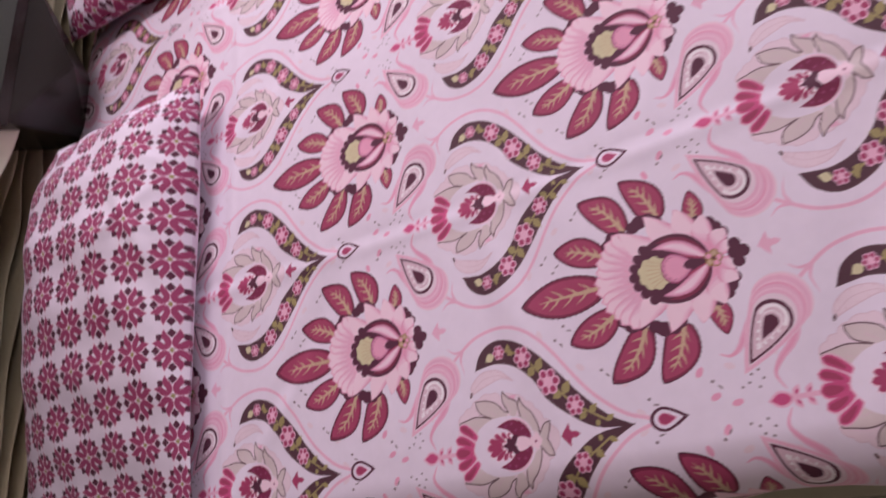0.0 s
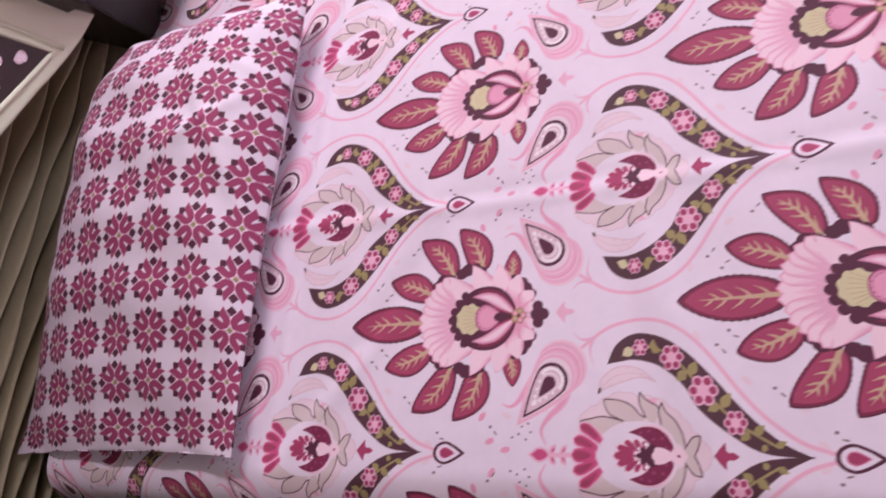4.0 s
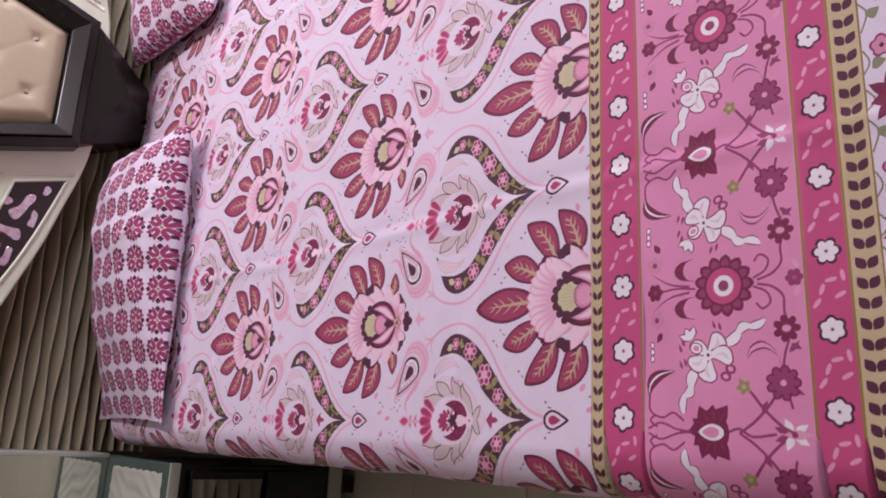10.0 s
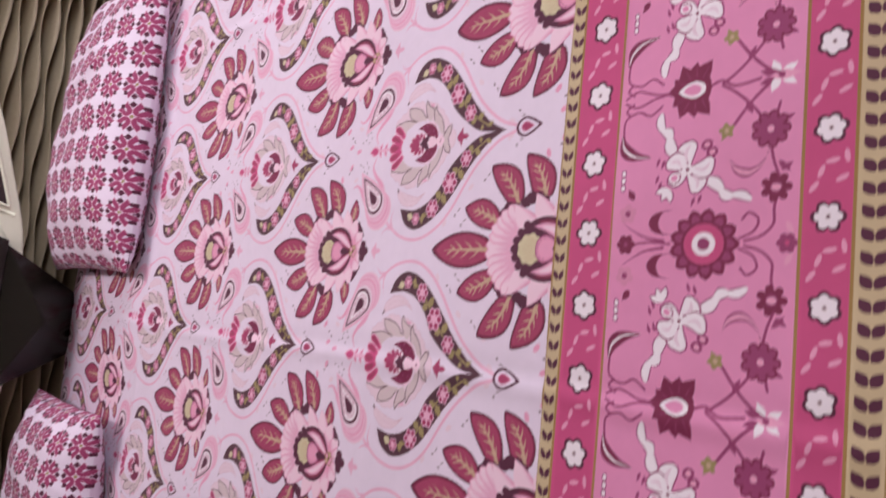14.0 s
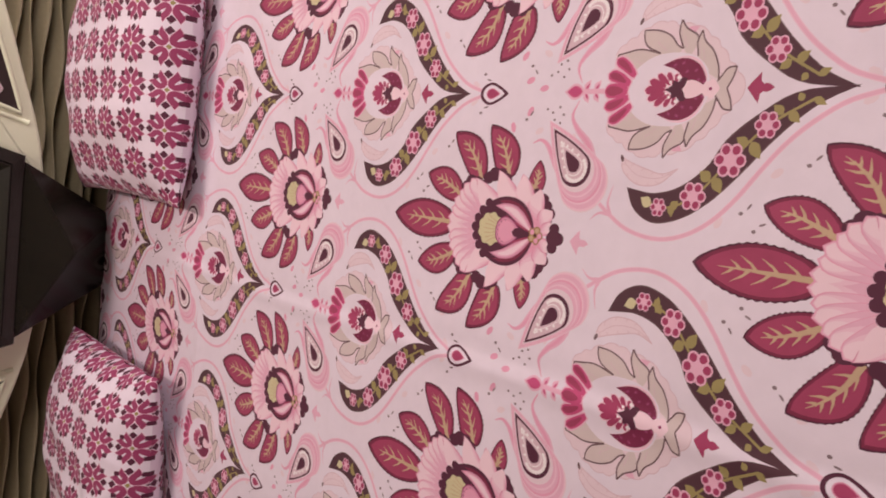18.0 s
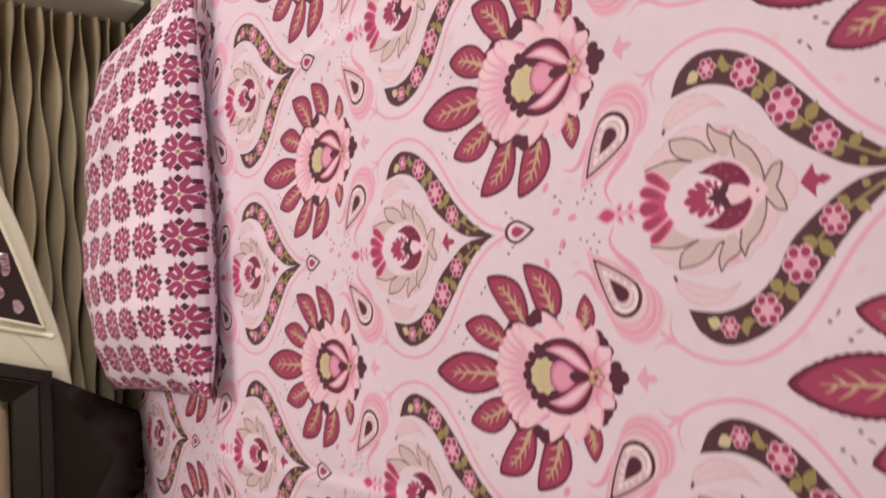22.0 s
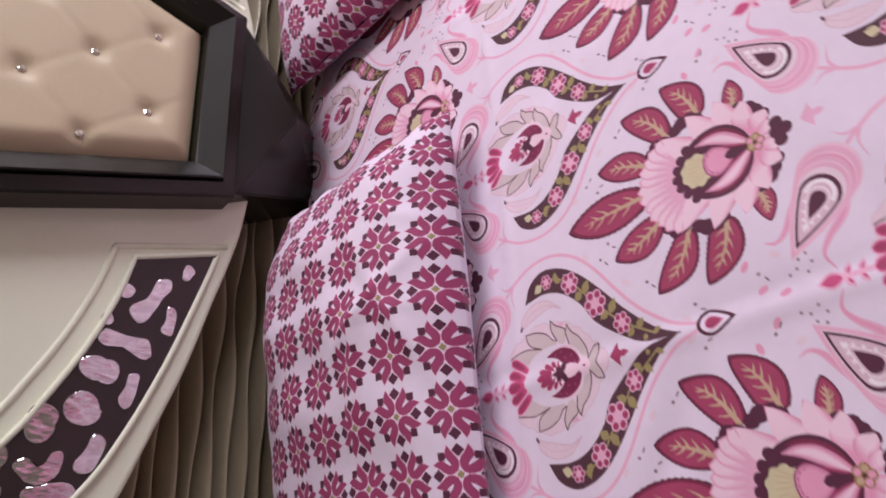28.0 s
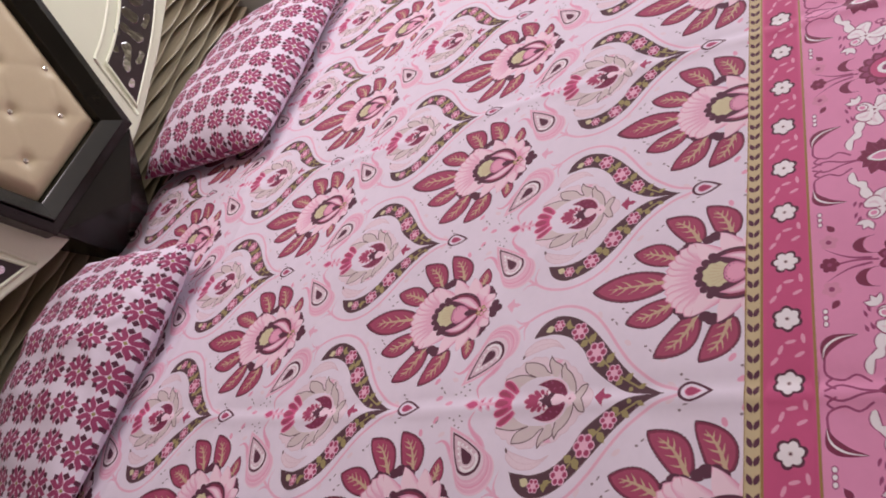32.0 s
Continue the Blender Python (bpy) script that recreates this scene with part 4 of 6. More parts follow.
FLOWER, PAISLEY, OGEE, LOTUS = moved(flower_drawing(), 1, 0.005), moved(paisley_drawing(), 1, 0.005), moved(ogee_drawing(), 0.907, -0.0166), moved(lotus_drawing(), 1, 0.006)
VINE, PAISLEY_MIRRORED = moved(vine_drawing(), 1, 0.006), flipped(PAISLEY)
BIRD, HEART, DROP, SPECKS = moved(bird_drawing(), 1, 0.005), moved(heart_drawing(), 1, 0.005), moved(drop_drawing(), 0.95, -0.010), moved(flower_specks(), 1, 0.005)
WINGED = moved(crescent_drawing().mirrored(), 1, 0.006)


def damask(a0, a1):
    """One repeat of the damask, between the lines a0 and a1 round its flower."""
    motifs = []
    for kind, d, across in (("crescent_print", WINGED, P / 2), ("speck_print", SPECKS, 0), ("vine_print", VINE, P / 2), ("paisley_print", PAISLEY, 0), ("mirrored_paisley", PAISLEY_MIRRORED, 0), ("bird_print", BIRD, 0), ("lotus_print", LOTUS, P / 2),
                            ("ogee_print", OGEE, P / 2), ("heart_print", HEART, P / 2), ("drop_print", DROP, P / 2), ("flower_print", FLOWER, 0)):
        motifs += [((kind, di, dj), d, -dj * Q, di * P + across) for di in (-1, 0, 1) for dj in (-1, 0, 1)]
    return Patch(motifs, a0, a1, -P / 2, P / 2, 0.0075)


cloth_sheet = Cloth(("cloth",))
whole, last = damask(-Q / 2, Q / 2), damask(-Q / 2, CUT)


def damask_owner(i, j):
    def rename(owner):
        kind, di, dj = owner
        if kind in ("crescent_print", "speck_print"):
            return (kind,)
        return ("paisley_print", i + di, j + dj, 1) if kind == "mirrored_paisley" else (kind, i + di, j + dj)
    return rename


for i in range(-1, 7):
    for j in range(0, 5):
        cloth_sheet.spread(last if j == 0 else whole, on_sheet((i + COL0) * P, j * Q, YH, True), damask_owner(i, j))


# ---- small flowers and leaves of the border bands
def leaf_row(a0, a1, count):
    d = Drawing()
    w = (a1 - a0)
    m = (a0 + a1) / 2
    for k in range(count):
        b = (k - count / 2) * 0.0175
        for s in (1, -1):
            d.leaf((m + s * 0.001, b), (m + s * w * 0.33, b + 0.011), w * 0.33, "dark", 1, 7, 0, 0, 0.5)
    return d


def white_posy(half, turn):
    d = Drawing()
    r = half * 0.52
    d.posy(0, 0, r, 6, "snow", "grey", 1, "dark", turn, 0.80, 0.30)
    d.disc(0, 0, r * 0.12, r * 0.12, "dark", 4, 0, 7)
    return d


def posy_specks(half):
    d = Drawing()
    for da, db, t in ((half * 0.45, 0.030, 0.5), (-half * 0.3, 0.036, 1.2), (half * 0.1, 0.044, 0.2), (-half * 0.55, 0.024, 0.9), (half * 0.6, 0.047, 1.7)):
        d.disc(da, db, 0.0056, 0.0021, "blush", 1, t, 8)
    return d


def scroll(d, pts, w, ink, lay, n=12, taper=True):
    d.stroke(arc_points(pts, n), w, ink, lay, taper)


def ribbon(d, pts, w):
    """A folded white ribbon: plump turning lengths with a mauve rim."""
    p = arc_points(pts, 13)
    for lay, ink, grow in ((2, "mauve", 0.0026), (4, "snow", 0.0)):
        for k in range(0, 12, 4):
            u = p[k + 4] - p[k]
            d.leaf(p[k] - u * 0.15, p[k + 4] + u * 0.15, w * (1.0 - 0.035 * k) + grow, ink, lay, 12, 0.0022 * (-1) ** (k // 4), 0, 0.5, 0.45, 0.40)


def sun_drawing():
    """One repeat of the broad border, centred on its sunflower; a is counted from the band's near line."""
    d = Drawing()
    c = 0.088
    for k in range(13):
        t = k * 2 * math.pi / 13
        u = np.array((math.cos(t), math.sin(t)))
        d.leaf((c, 0) + u * 0.015, (c, 0) + u * 0.0315, 0.0125, "maroon", 2, 8, 0, 0, 0.55, 0.7)
        d.leaf((c, 0) + u * 0.016, (c, 0) + u * 0.0275, 0.0080, "mauve", 3, 7, 0, 0, 0.55, 0.7)
    d.disc(c, 0, 0.0205, 0.0205, "maroon", 4, 0, 22)
    d.disc(c, 0, 0.0180, 0.0180, "hot", 5, 0, 20)
    d.disc(c, 0, 0.0105, 0.0105, "snow", 6, 0, 16)
    d.disc(c, 0, 0.0055, 0.0055, "mauve", 7, 0, 12)
    d.posy(0.0135, 0, 0.0095, 6, "maroon", "mauve", 2, None, 0, 0.75)
    d.posy(0.157, 0, 0.0085, 6, "mauve", "hot", 2, None, 0, 0.75)
    scroll(d, [(0.022, 0), (0.038, 0.002), (0.058, 0.0)], 0.0022, "mauve", 1, 8, False)
    half = Drawing()
    # dark half-moons beside the sunflower
    moon = arc_points([(0.058, 0.008), (0.046, 0.0105), (0.0405, 0.019), (0.045, 0.028), (0.057, 0.031)], 15)
    swell = 0.0048 * np.sin(np.linspace(0.06, 0.94, 15) * math.pi)[:, None]
    half.strip(moon + swell * (-1, 0), moon + swell * (1, 0), "maroon", 1)
    scroll(half, [(0.052, 0.003), (0.034, 0.006), (0.020, 0.013), (0.010, 0.020)], 0.0026, "mauve", 1)
    half.posy(0.014, 0.029, 0.0095, 5, "rose", "mauve", 2, None, 0.3, 0.7, 0.4)
    half.leaf((0.020, 0.042), (0.013, 0.052), 0.007, "maroon", 2, 6)
    for b in (0.054, 0.061, 0.068):
        half.disc(0.007, b, 0.0040, 0.0030, "mauve", 1, 1.5, 8)
        half.disc(0.007, b, 0.0027, 0.0020, "snow", 2, 1.5, 8)
    # white iris between its ribbons
    q = np.array((0.070, 0.067))
    for k, (tip, w, c) in enumerate((((0.081, 0.046), 0.0165, 0.004), ((0.094, 0.074), 0.0150, -0.005), ((0.073, 0.093), 0.0165, 0.004), ((0.050, 0.075), 0.0160, -0.004), ((0.053, 0.055), 0.0120, 0.001))):
        tip = np.array(tip)
        u = (tip - q) / np.linalg.norm(tip - q)
        half.leaf(q - u * 0.002, tip + u * 0.0016, w + 0.0030, "mauve", 5.5 + k, 13, c, 0, 0.68, 0.5)
        half.leaf(q, tip, w, "snow", 6 + k, 13, c, 0, 0.68, 0.5)
        half.leaf(q + u * 0.006, tip - u * 0.003, w * 0.22, "mist", 12, 8, c, 0, 0.6, 0.7)
    for tip in ((0.041, 0.047), (0.047, 0.040), (0.056, 0.038)):
        tip = np.array(tip)
        half.leaf((0.053, 0.051), tip + (tip - (0.053, 0.051)) * 0.1, 0.0085, "mauve", 3, 9, 0, 0, 0.5)
        half.leaf((0.053, 0.051), tip, 0.0056, "snow", 4, 9, 0, 0, 0.5)
    half.disc(q[0], q[1], 0.0050, 0.0050, "snow", 20, 0, 10)
    half.disc(q[0], q[1], 0.0018, 0.0018, "maroon", 21, 0, 7)
    half.disc(0.058, 0.060, 0.0068, 0.0060, "mauve", 22, 0.5, 10)
    half.disc(0.058, 0.060, 0.0056, 0.0048, "snow", 23, 0.5, 9)
    half.disc(0.058, 0.060, 0.0034, 0.0028, "candy", 24, 0.5, 9)
    ribbon(half, [(0.088, 0.056), (0.097, 0.047), (0.110, 0.046), (0.113, 0.039), (0.126, 0.037)], 0.0098)
    ribbon(half, [(0.058, 0.082), (0.053, 0.094), (0.049, 0.102), (0.043, 0.108), (0.042, 0.121)], 0.0105)
    for a, b in ((0.092, 0.081), (0.087, 0.088)):
        half.disc(a, b, 0.0058, 0.0048, "mauve", 2, 0.4, 8)
        half.disc(a, b, 0.0030, 0.0024, "blush", 3, 0.4, 7)
    for a, b in ((0.046, 0.058), (0.043, 0.064), (0.084, 0.044), (0.078, 0.042), (0.048, 0.078), (0.043, 0.080)):
        half.leaf((a, b), (a - 0.003, b - 0.009), 0.0032, "mauve", 1, 5)
    # stem of dark posies along the far line
    scroll(half, [(0.122, 0.002), (0.136, 0.006), (0.146, 0.016), (0.146, 0.030), (0.150, 0.050), (0.144, 0.070), (0.142, 0.090), (0.148, 0.118)], 0.0024, "mauve", 1, 24, False)
    scroll(half, [(0.118, 0.004), (0.130, 0.010), (0.134, 0.020), (0.126, 0.026), (0.120, 0.020)], 0.0022, "mauve", 1, 14, False)
    half.posy(0.147, 0.046, 0.0130, 7, "maroon", "mauve", 2, None, 0, 0.62, 0.38)
    half.disc(0.147, 0.046, 0.0042, 0.0030, "blush", 6, 0, 9)
    for k in range(9):
        t = k * 2 * math.pi / 9
        half.disc(0.141 + 0.0120 * math.cos(t), 0.095 + 0.0120 * math.sin(t), 0.0046, 0.0046, "maroon", 3, 0, 8)
        half.disc(0.141 + 0.0120 * math.cos(t), 0.095 + 0.0120 * math.sin(t), 0.0030, 0.0030, "mauve", 4, 0, 7)
    half.disc(0.141, 0.095, 0.0105, 0.0105, "mauve", 5, 0, 14)
    half.disc(0.141, 0.095, 0.0030, 0.0030, "blush", 6, 0, 8)
    half.leaf((0.156, 0.018), (0.162, 0.006), 0.005, "blush", 2, 6)
    bow = arc_points([(0.108, 0.072), (0.114, 0.063), (0.126, 0.060), (0.138, 0.070), (0.140, 0.082)], 15)
    for wide, ink, lay in ((0.0046, "mauve", 1), (0.0022, "blush", 2)):
        swell = wide * np.sin(np.linspace(0.03, 0.97, 15) * math.pi)[:, None]
        half.strip(bow + swell * (-0.4, -0.9), bow + swell * (0.4, 0.9), ink, lay)
    for a, b, ta, tb in ((0.150, 0.060, 0.160, 0.066), (0.148, 0.100, 0.160, 0.106), (0.148, 0.068, 0.158, 0.058)):
        half.leaf((a, b), (ta, tb), 0.005, "mauve", 1, 6)
    # green buds, crossing stems, dark leaf by the near line
    half.posy(0.104, 0.098, 0.0072, 5, "olive", "straw", 2, None, 0.5, 0.7, 0.5)
    half.stroke([(0.100, 0.090), (0.104, 0.098), (0.112, 0.104)], 0.0016, "olive", 1)
    scroll(half, [(0.110, 0.102), (0.122, 0.118), (0.136, 0.132), (0.150, 0.140)], 0.0028, "mauve", 1, 12, False)
    scroll(half, [(0.098, 0.140), (0.112, 0.130), (0.126, 0.116), (0.138, 0.100)], 0.0026, "mauve", 1, 12, False)
    half.leaf((0.120, 0.121), (0.126, 0.110), 0.005, "mauve", 1, 6)
    sickle = arc_points([(0.002, 0.106), (0.005, 0.093), (0.016, 0.084), (0.034, 0.081)], 15)
    for wide, ink, lay in ((0.0060, "maroon", 2), (0.0011, "snow", 3)):
        swell = wide * np.sin(np.linspace(0.03, 0.97, 15) * math.pi)[:, None]
        half.strip(sickle + swell * (-0.75, -0.75), sickle + swell * (0.75, 0.75), ink, lay)
    scroll(half, [(0.004, 0.100), (0.004, 0.120), (0.018, 0.127), (0.030, 0.122), (0.042, 0.130)], 0.0022, "mauve", 1, 16, False)
    scroll(half, [(0.002, 0.138), (0.016, 0.132), (0.034, 0.138), (0.050, 0.140)], 0.0022, "mauve", 1, 12, False)
    scroll(half, [(0.010, 0.124), (0.004, 0.130), (0.012, 0.136)], 0.0022, "mauve", 1, 8, False)
    half.mirrored()
    return d.add(half)


def thistle_drawing():
    d = Drawing()
    c = 0.070
    for k in range(9):
        t = (k - 4) * 0.52
        u = np.array((-math.cos(t), math.sin(t)))
        d.leaf((c + 0.004, 0) + u * 0.006, (c + 0.004, 0) + u * (0.029 if k % 2 == 0 else 0.026), 0.0145, "maroon", 3, 9, 0.002 * (1 if k > 4 else -1), 0, 0.45)
        d.stroke([(c + 0.004, 0) + u * 0.012, (c + 0.004, 0) + u * 0.024], 0.0009, "mauve", 5, True)
    d.disc(c + 0.002, 0, 0.0165, 0.0195, "maroon", 4, 0, 18)
    for k, ink, lay in ((1.0, "snow", 6), (0.66, "candy", 7)):
        d.leaf((c + 0.013 * k, 0), (c - 0.013 * k, 0), 0.0155 * k, ink, lay, 10, 0, 0, 0.4, 0.8, 0.3)
    scroll(d, [(c + 0.016, 0), (c + 0.028, 0.004), (c + 0.040, -0.003), (c + 0.062, 0)], 0.0026, "mauve", 1, 10, False)
    return d


def bud_drawing():
    d = Drawing()
    for s in (1, -1):
        d.leaf((0.146, s * 0.001), (0.140, s * 0.014), 0.0075, "snow", 3, 7)
        d.leaf((0.148, s * 0.001), (0.160, s * 0.009), 0.0070, "snow", 3, 7)
        d.leaf((0.142, s * 0.002), (0.130, s * 0.006), 0.006, "mauve", 2, 6)
    d.leaf((0.140, 0), (0.164, 0), 0.0085, "blush", 4, 7)
    d.disc(0.148, 0, 0.0028, 0.0028, "mauve", 5, 0, 8)
    return d


BUD = bud_drawing()
SUN, THISTLE = sun_drawing(), thistle_drawing()


def strip_drawing(a0, a1, ink):
    d = Drawing()
    d.shape([(a0, -P), (a1, -P), (a1, P), (a0, P)], ink, 0)
    return d


def border():
    """One repeat of the border bands."""
    motifs = [(("leaf_border", 0), strip_drawing(BAND[0], BAND[1], "gold"), 0, 0), (("pink_border", 0), strip_drawing(BAND[1], BAND[2], "hot"), 0, 0), (("floral_border", 0), strip_drawing(BAND[2], BAND[3], "candy"), 0, 0),
              (("pink_border", 1), strip_drawing(BAND[3], BAND[4], "hot"), 0, 0), (("leaf_border", 1), strip_drawing(BAND[4], BAND[5], "gold"), 0, 0)]
    motifs += [(("leaf_row_print", k), leaf_row(BAND[4 * k], BAND[4 * k + 1], 18), 0, 0) for k in (0, 1)]
    for k, (a, half, b0) in enumerate(((0.0585, 0.0235, 0.012), (0.2735, 0.0200, 0.020))):
        motifs += [(("speck_print",), posy_specks(half), a, b0 + m * P / 4) for m in range(-4, 4)]
        motifs += [(("white_flower_print", m, k), white_posy(half, 0.2 * (m % 4)), a, b0 + m * P / 4) for m in range(-3, 4)]
    for di in (-1, 0, 1):
        motifs += [(("border_flower_print", di), SUN, BAND[2] + 0.004, di * P), (("border_bud_print", di), BUD, BAND[2] + 0.004, (di + 0.5) * P), (("border_thistle_print", di), THISTLE, BAND[2] + 0.004, (di + 0.5) * P)]
    motifs += [(("piping_line", k), strip_drawing(a - 0.0013, a + 0.0013, "ochre"), 0, 0) for k, a in enumerate(BAND)]
    return Patch(motifs, BAND[0], BAND[5], -P / 2, P / 2, 0.0075)


def border_owner(i):
    def rename(owner):
        kind, *rest = owner
        if kind == "white_flower_print":
            return (kind, rest[0] + 4 * i, rest[1])
        return (kind, rest[0] + i) if kind.startswith("border_") else owner
    return rename


bands = border()
for i in range(-1, 7):
    cloth_sheet.spread(bands, on_sheet((i + COL0) * P, 0), border_owner(i))


def star_drawing(turn):
    d = Drawing()
    for k in range(9):
        t = turn + k * 2 * math.pi / 9
        r = 0.033 if k % 2 else 0.028
        d.leaf((0.008 * math.cos(t), 0.008 * math.sin(t)), (r * math.cos(t), r * math.sin(t)), 0.0135, "maroon", 3, 8, 0, 0, 0.35)
    d.disc(0, 0, 0.0145, 0.0145, "maroon", 4, 0, 14)
    for k in range(4):
        t = turn + 0.4 + k * 0.55
        d.leaf((0.010, 0.0), (0.010 - 0.020 * math.cos(t), 0.018 * math.sin(t - 1)), 0.008, "mauve", 5, 6)
    d.leaf((0.012, 0.002), (-0.008, 0.0), 0.009, "rose", 6, 6)
    d.stroke(arc_points([(-0.030, -0.056), (-0.022, -0.034), (-0.034, -0.016), (-0.022, 0.0), (-0.036, 0.020), (-0.024, 0.040), (-0.030, 0.056)], 22), 0.0022, "moss", 1)
    d.leaf((-0.022, 0.034), (-0.006, 0.040), 0.013, "moss", 2, 7, 0.003)
    d.leaf((-0.024, -0.036), (-0.008, -0.032), 0.013, "moss", 2, 7, -0.003)
    d.posy(-0.010, 0.057, 0.0105, 5, "rose", "dark", 2, "mauve", 0.4, 0.75)
    d.posy(0.010, 0.060, 0.0080, 3, "blush", "mauve", 2, None, 0.4, 0.7)
    d.leaf((0.024, 0.030), (0.036, 0.036), 0.008, "lilac", 1, 6)
    return d


STAR = (star_drawing(0.1), star_drawing(0.5))
STAR = [d.mapped(lambda p: p * (0.78, 0.86)) for d in STAR]
PITCH = 0.114
foot_motifs = [(("maroon_flower_print", k + 0.5 * (row % 2), row), STAR[(row + k) % 2], 0.343 + row * 0.056, 0.02 + (k + 0.5 * (row % 2)) * PITCH) for row in range(7) for k in range(-3, 3)]
foot_sheet = Cloth(("foot_cloth",))
foot_patch = Patch(foot_motifs, BAND[5], -HEM_FOOT, -PITCH, PITCH, 0.009)


def foot_owner(i):
    return lambda owner: (owner[0], owner[1] + 2 * i, owner[2])


for i in range(-5, 6):
    foot_sheet.spread(foot_patch, on_sheet(i * 2 * PITCH, 0), foot_owner(i))

foot_sheet.build(sheet, {"foot_cloth": "white cotton cloth with maroon flowers"})
made = cloth_sheet.build(sheet, {"cloth": "white cotton cloth", "leaf_border": "narrow tan border of dark leaves", "pink_border": "hot pink border with small white flowers", "floral_border": "broad pink border of flowers and scrolls",
                                 "piping_line": "thin ochre line", "speck_print": "small grey and pink specks", "crescent_print": "pale crescent petals"})
for key in (("speck_print",), ("crescent_print",)):
    tagged(made[key], kind="stuff")


# ---------------------------------------------------------------- pillows
def sheet_top(x, y):
    return sheet_point(np.asarray(x, float), np.asarray(y, float))[..., 2]


def mini_drawing():
    """The eight-pointed posy of the pillow cases, 65 mm apart."""
    d = Drawing()
    for q in range(4):
        t = q * math.pi / 2
        c, s = math.cos(t), math.sin(t)
        r = lambda a, b: (a * c - b * s, a * s + b * c)
        k = 0.0070
        d.star([r(0.0248 - k, 0), r(0.0248, k), r(0.0248 + k, 0), r(0.0248, -k)], "dark", 1)
        k = 0.0041
        d.star([r(0.0192 - k, 0.0192 - k), r(0.0192 - k, 0.0192 + k), r(0.0192 + k, 0.0192 + k), r(0.0192 + k, 0.0192 - k)], "dark", 5)
        # two-pointed tulip in the quarter between
        side = [(0.0042, 0.0032), (0.0085, 0.0013), (0.0130, 0.0012), (0.0175, 0.0032), (0.0215, 0.0068), (0.0285, 0.0112), (0.0235, 0.0138), (0.0185, 0.0150), (0.0150, 0.0150)]
        out = [r(a, b) for a, b in side] + [r(b, a) for a, b in side[-2:0:-1]]
        cen = np.array(r(0.0100, 0.0100))
        o = np.array(out)
        d.star(cen + (o - cen) * 1.17, "pale", 2)
        d.star(cen + (o - cen) * 1.09, "posy", 3)
        d.leaf(r(0.0090, 0.0090), r(0.0185, 0.0185), 0.0042, "white", 4, 8, 0, 0, 0.75, 0.6)
    k = 0.0044
    d.star([(k, 0), (0, k), (-k, 0), (0, -k)], "olive", 4)
    return d


MINI = mini_drawing()
MINI = MINI.mapped(lambda p: p * (0.90, 0.945))
POSY_PATCH = Patch([(("posy_print",), MINI, 0, 0)], -0.0295, 0.0295, -0.0314, 0.0314, 0.004)


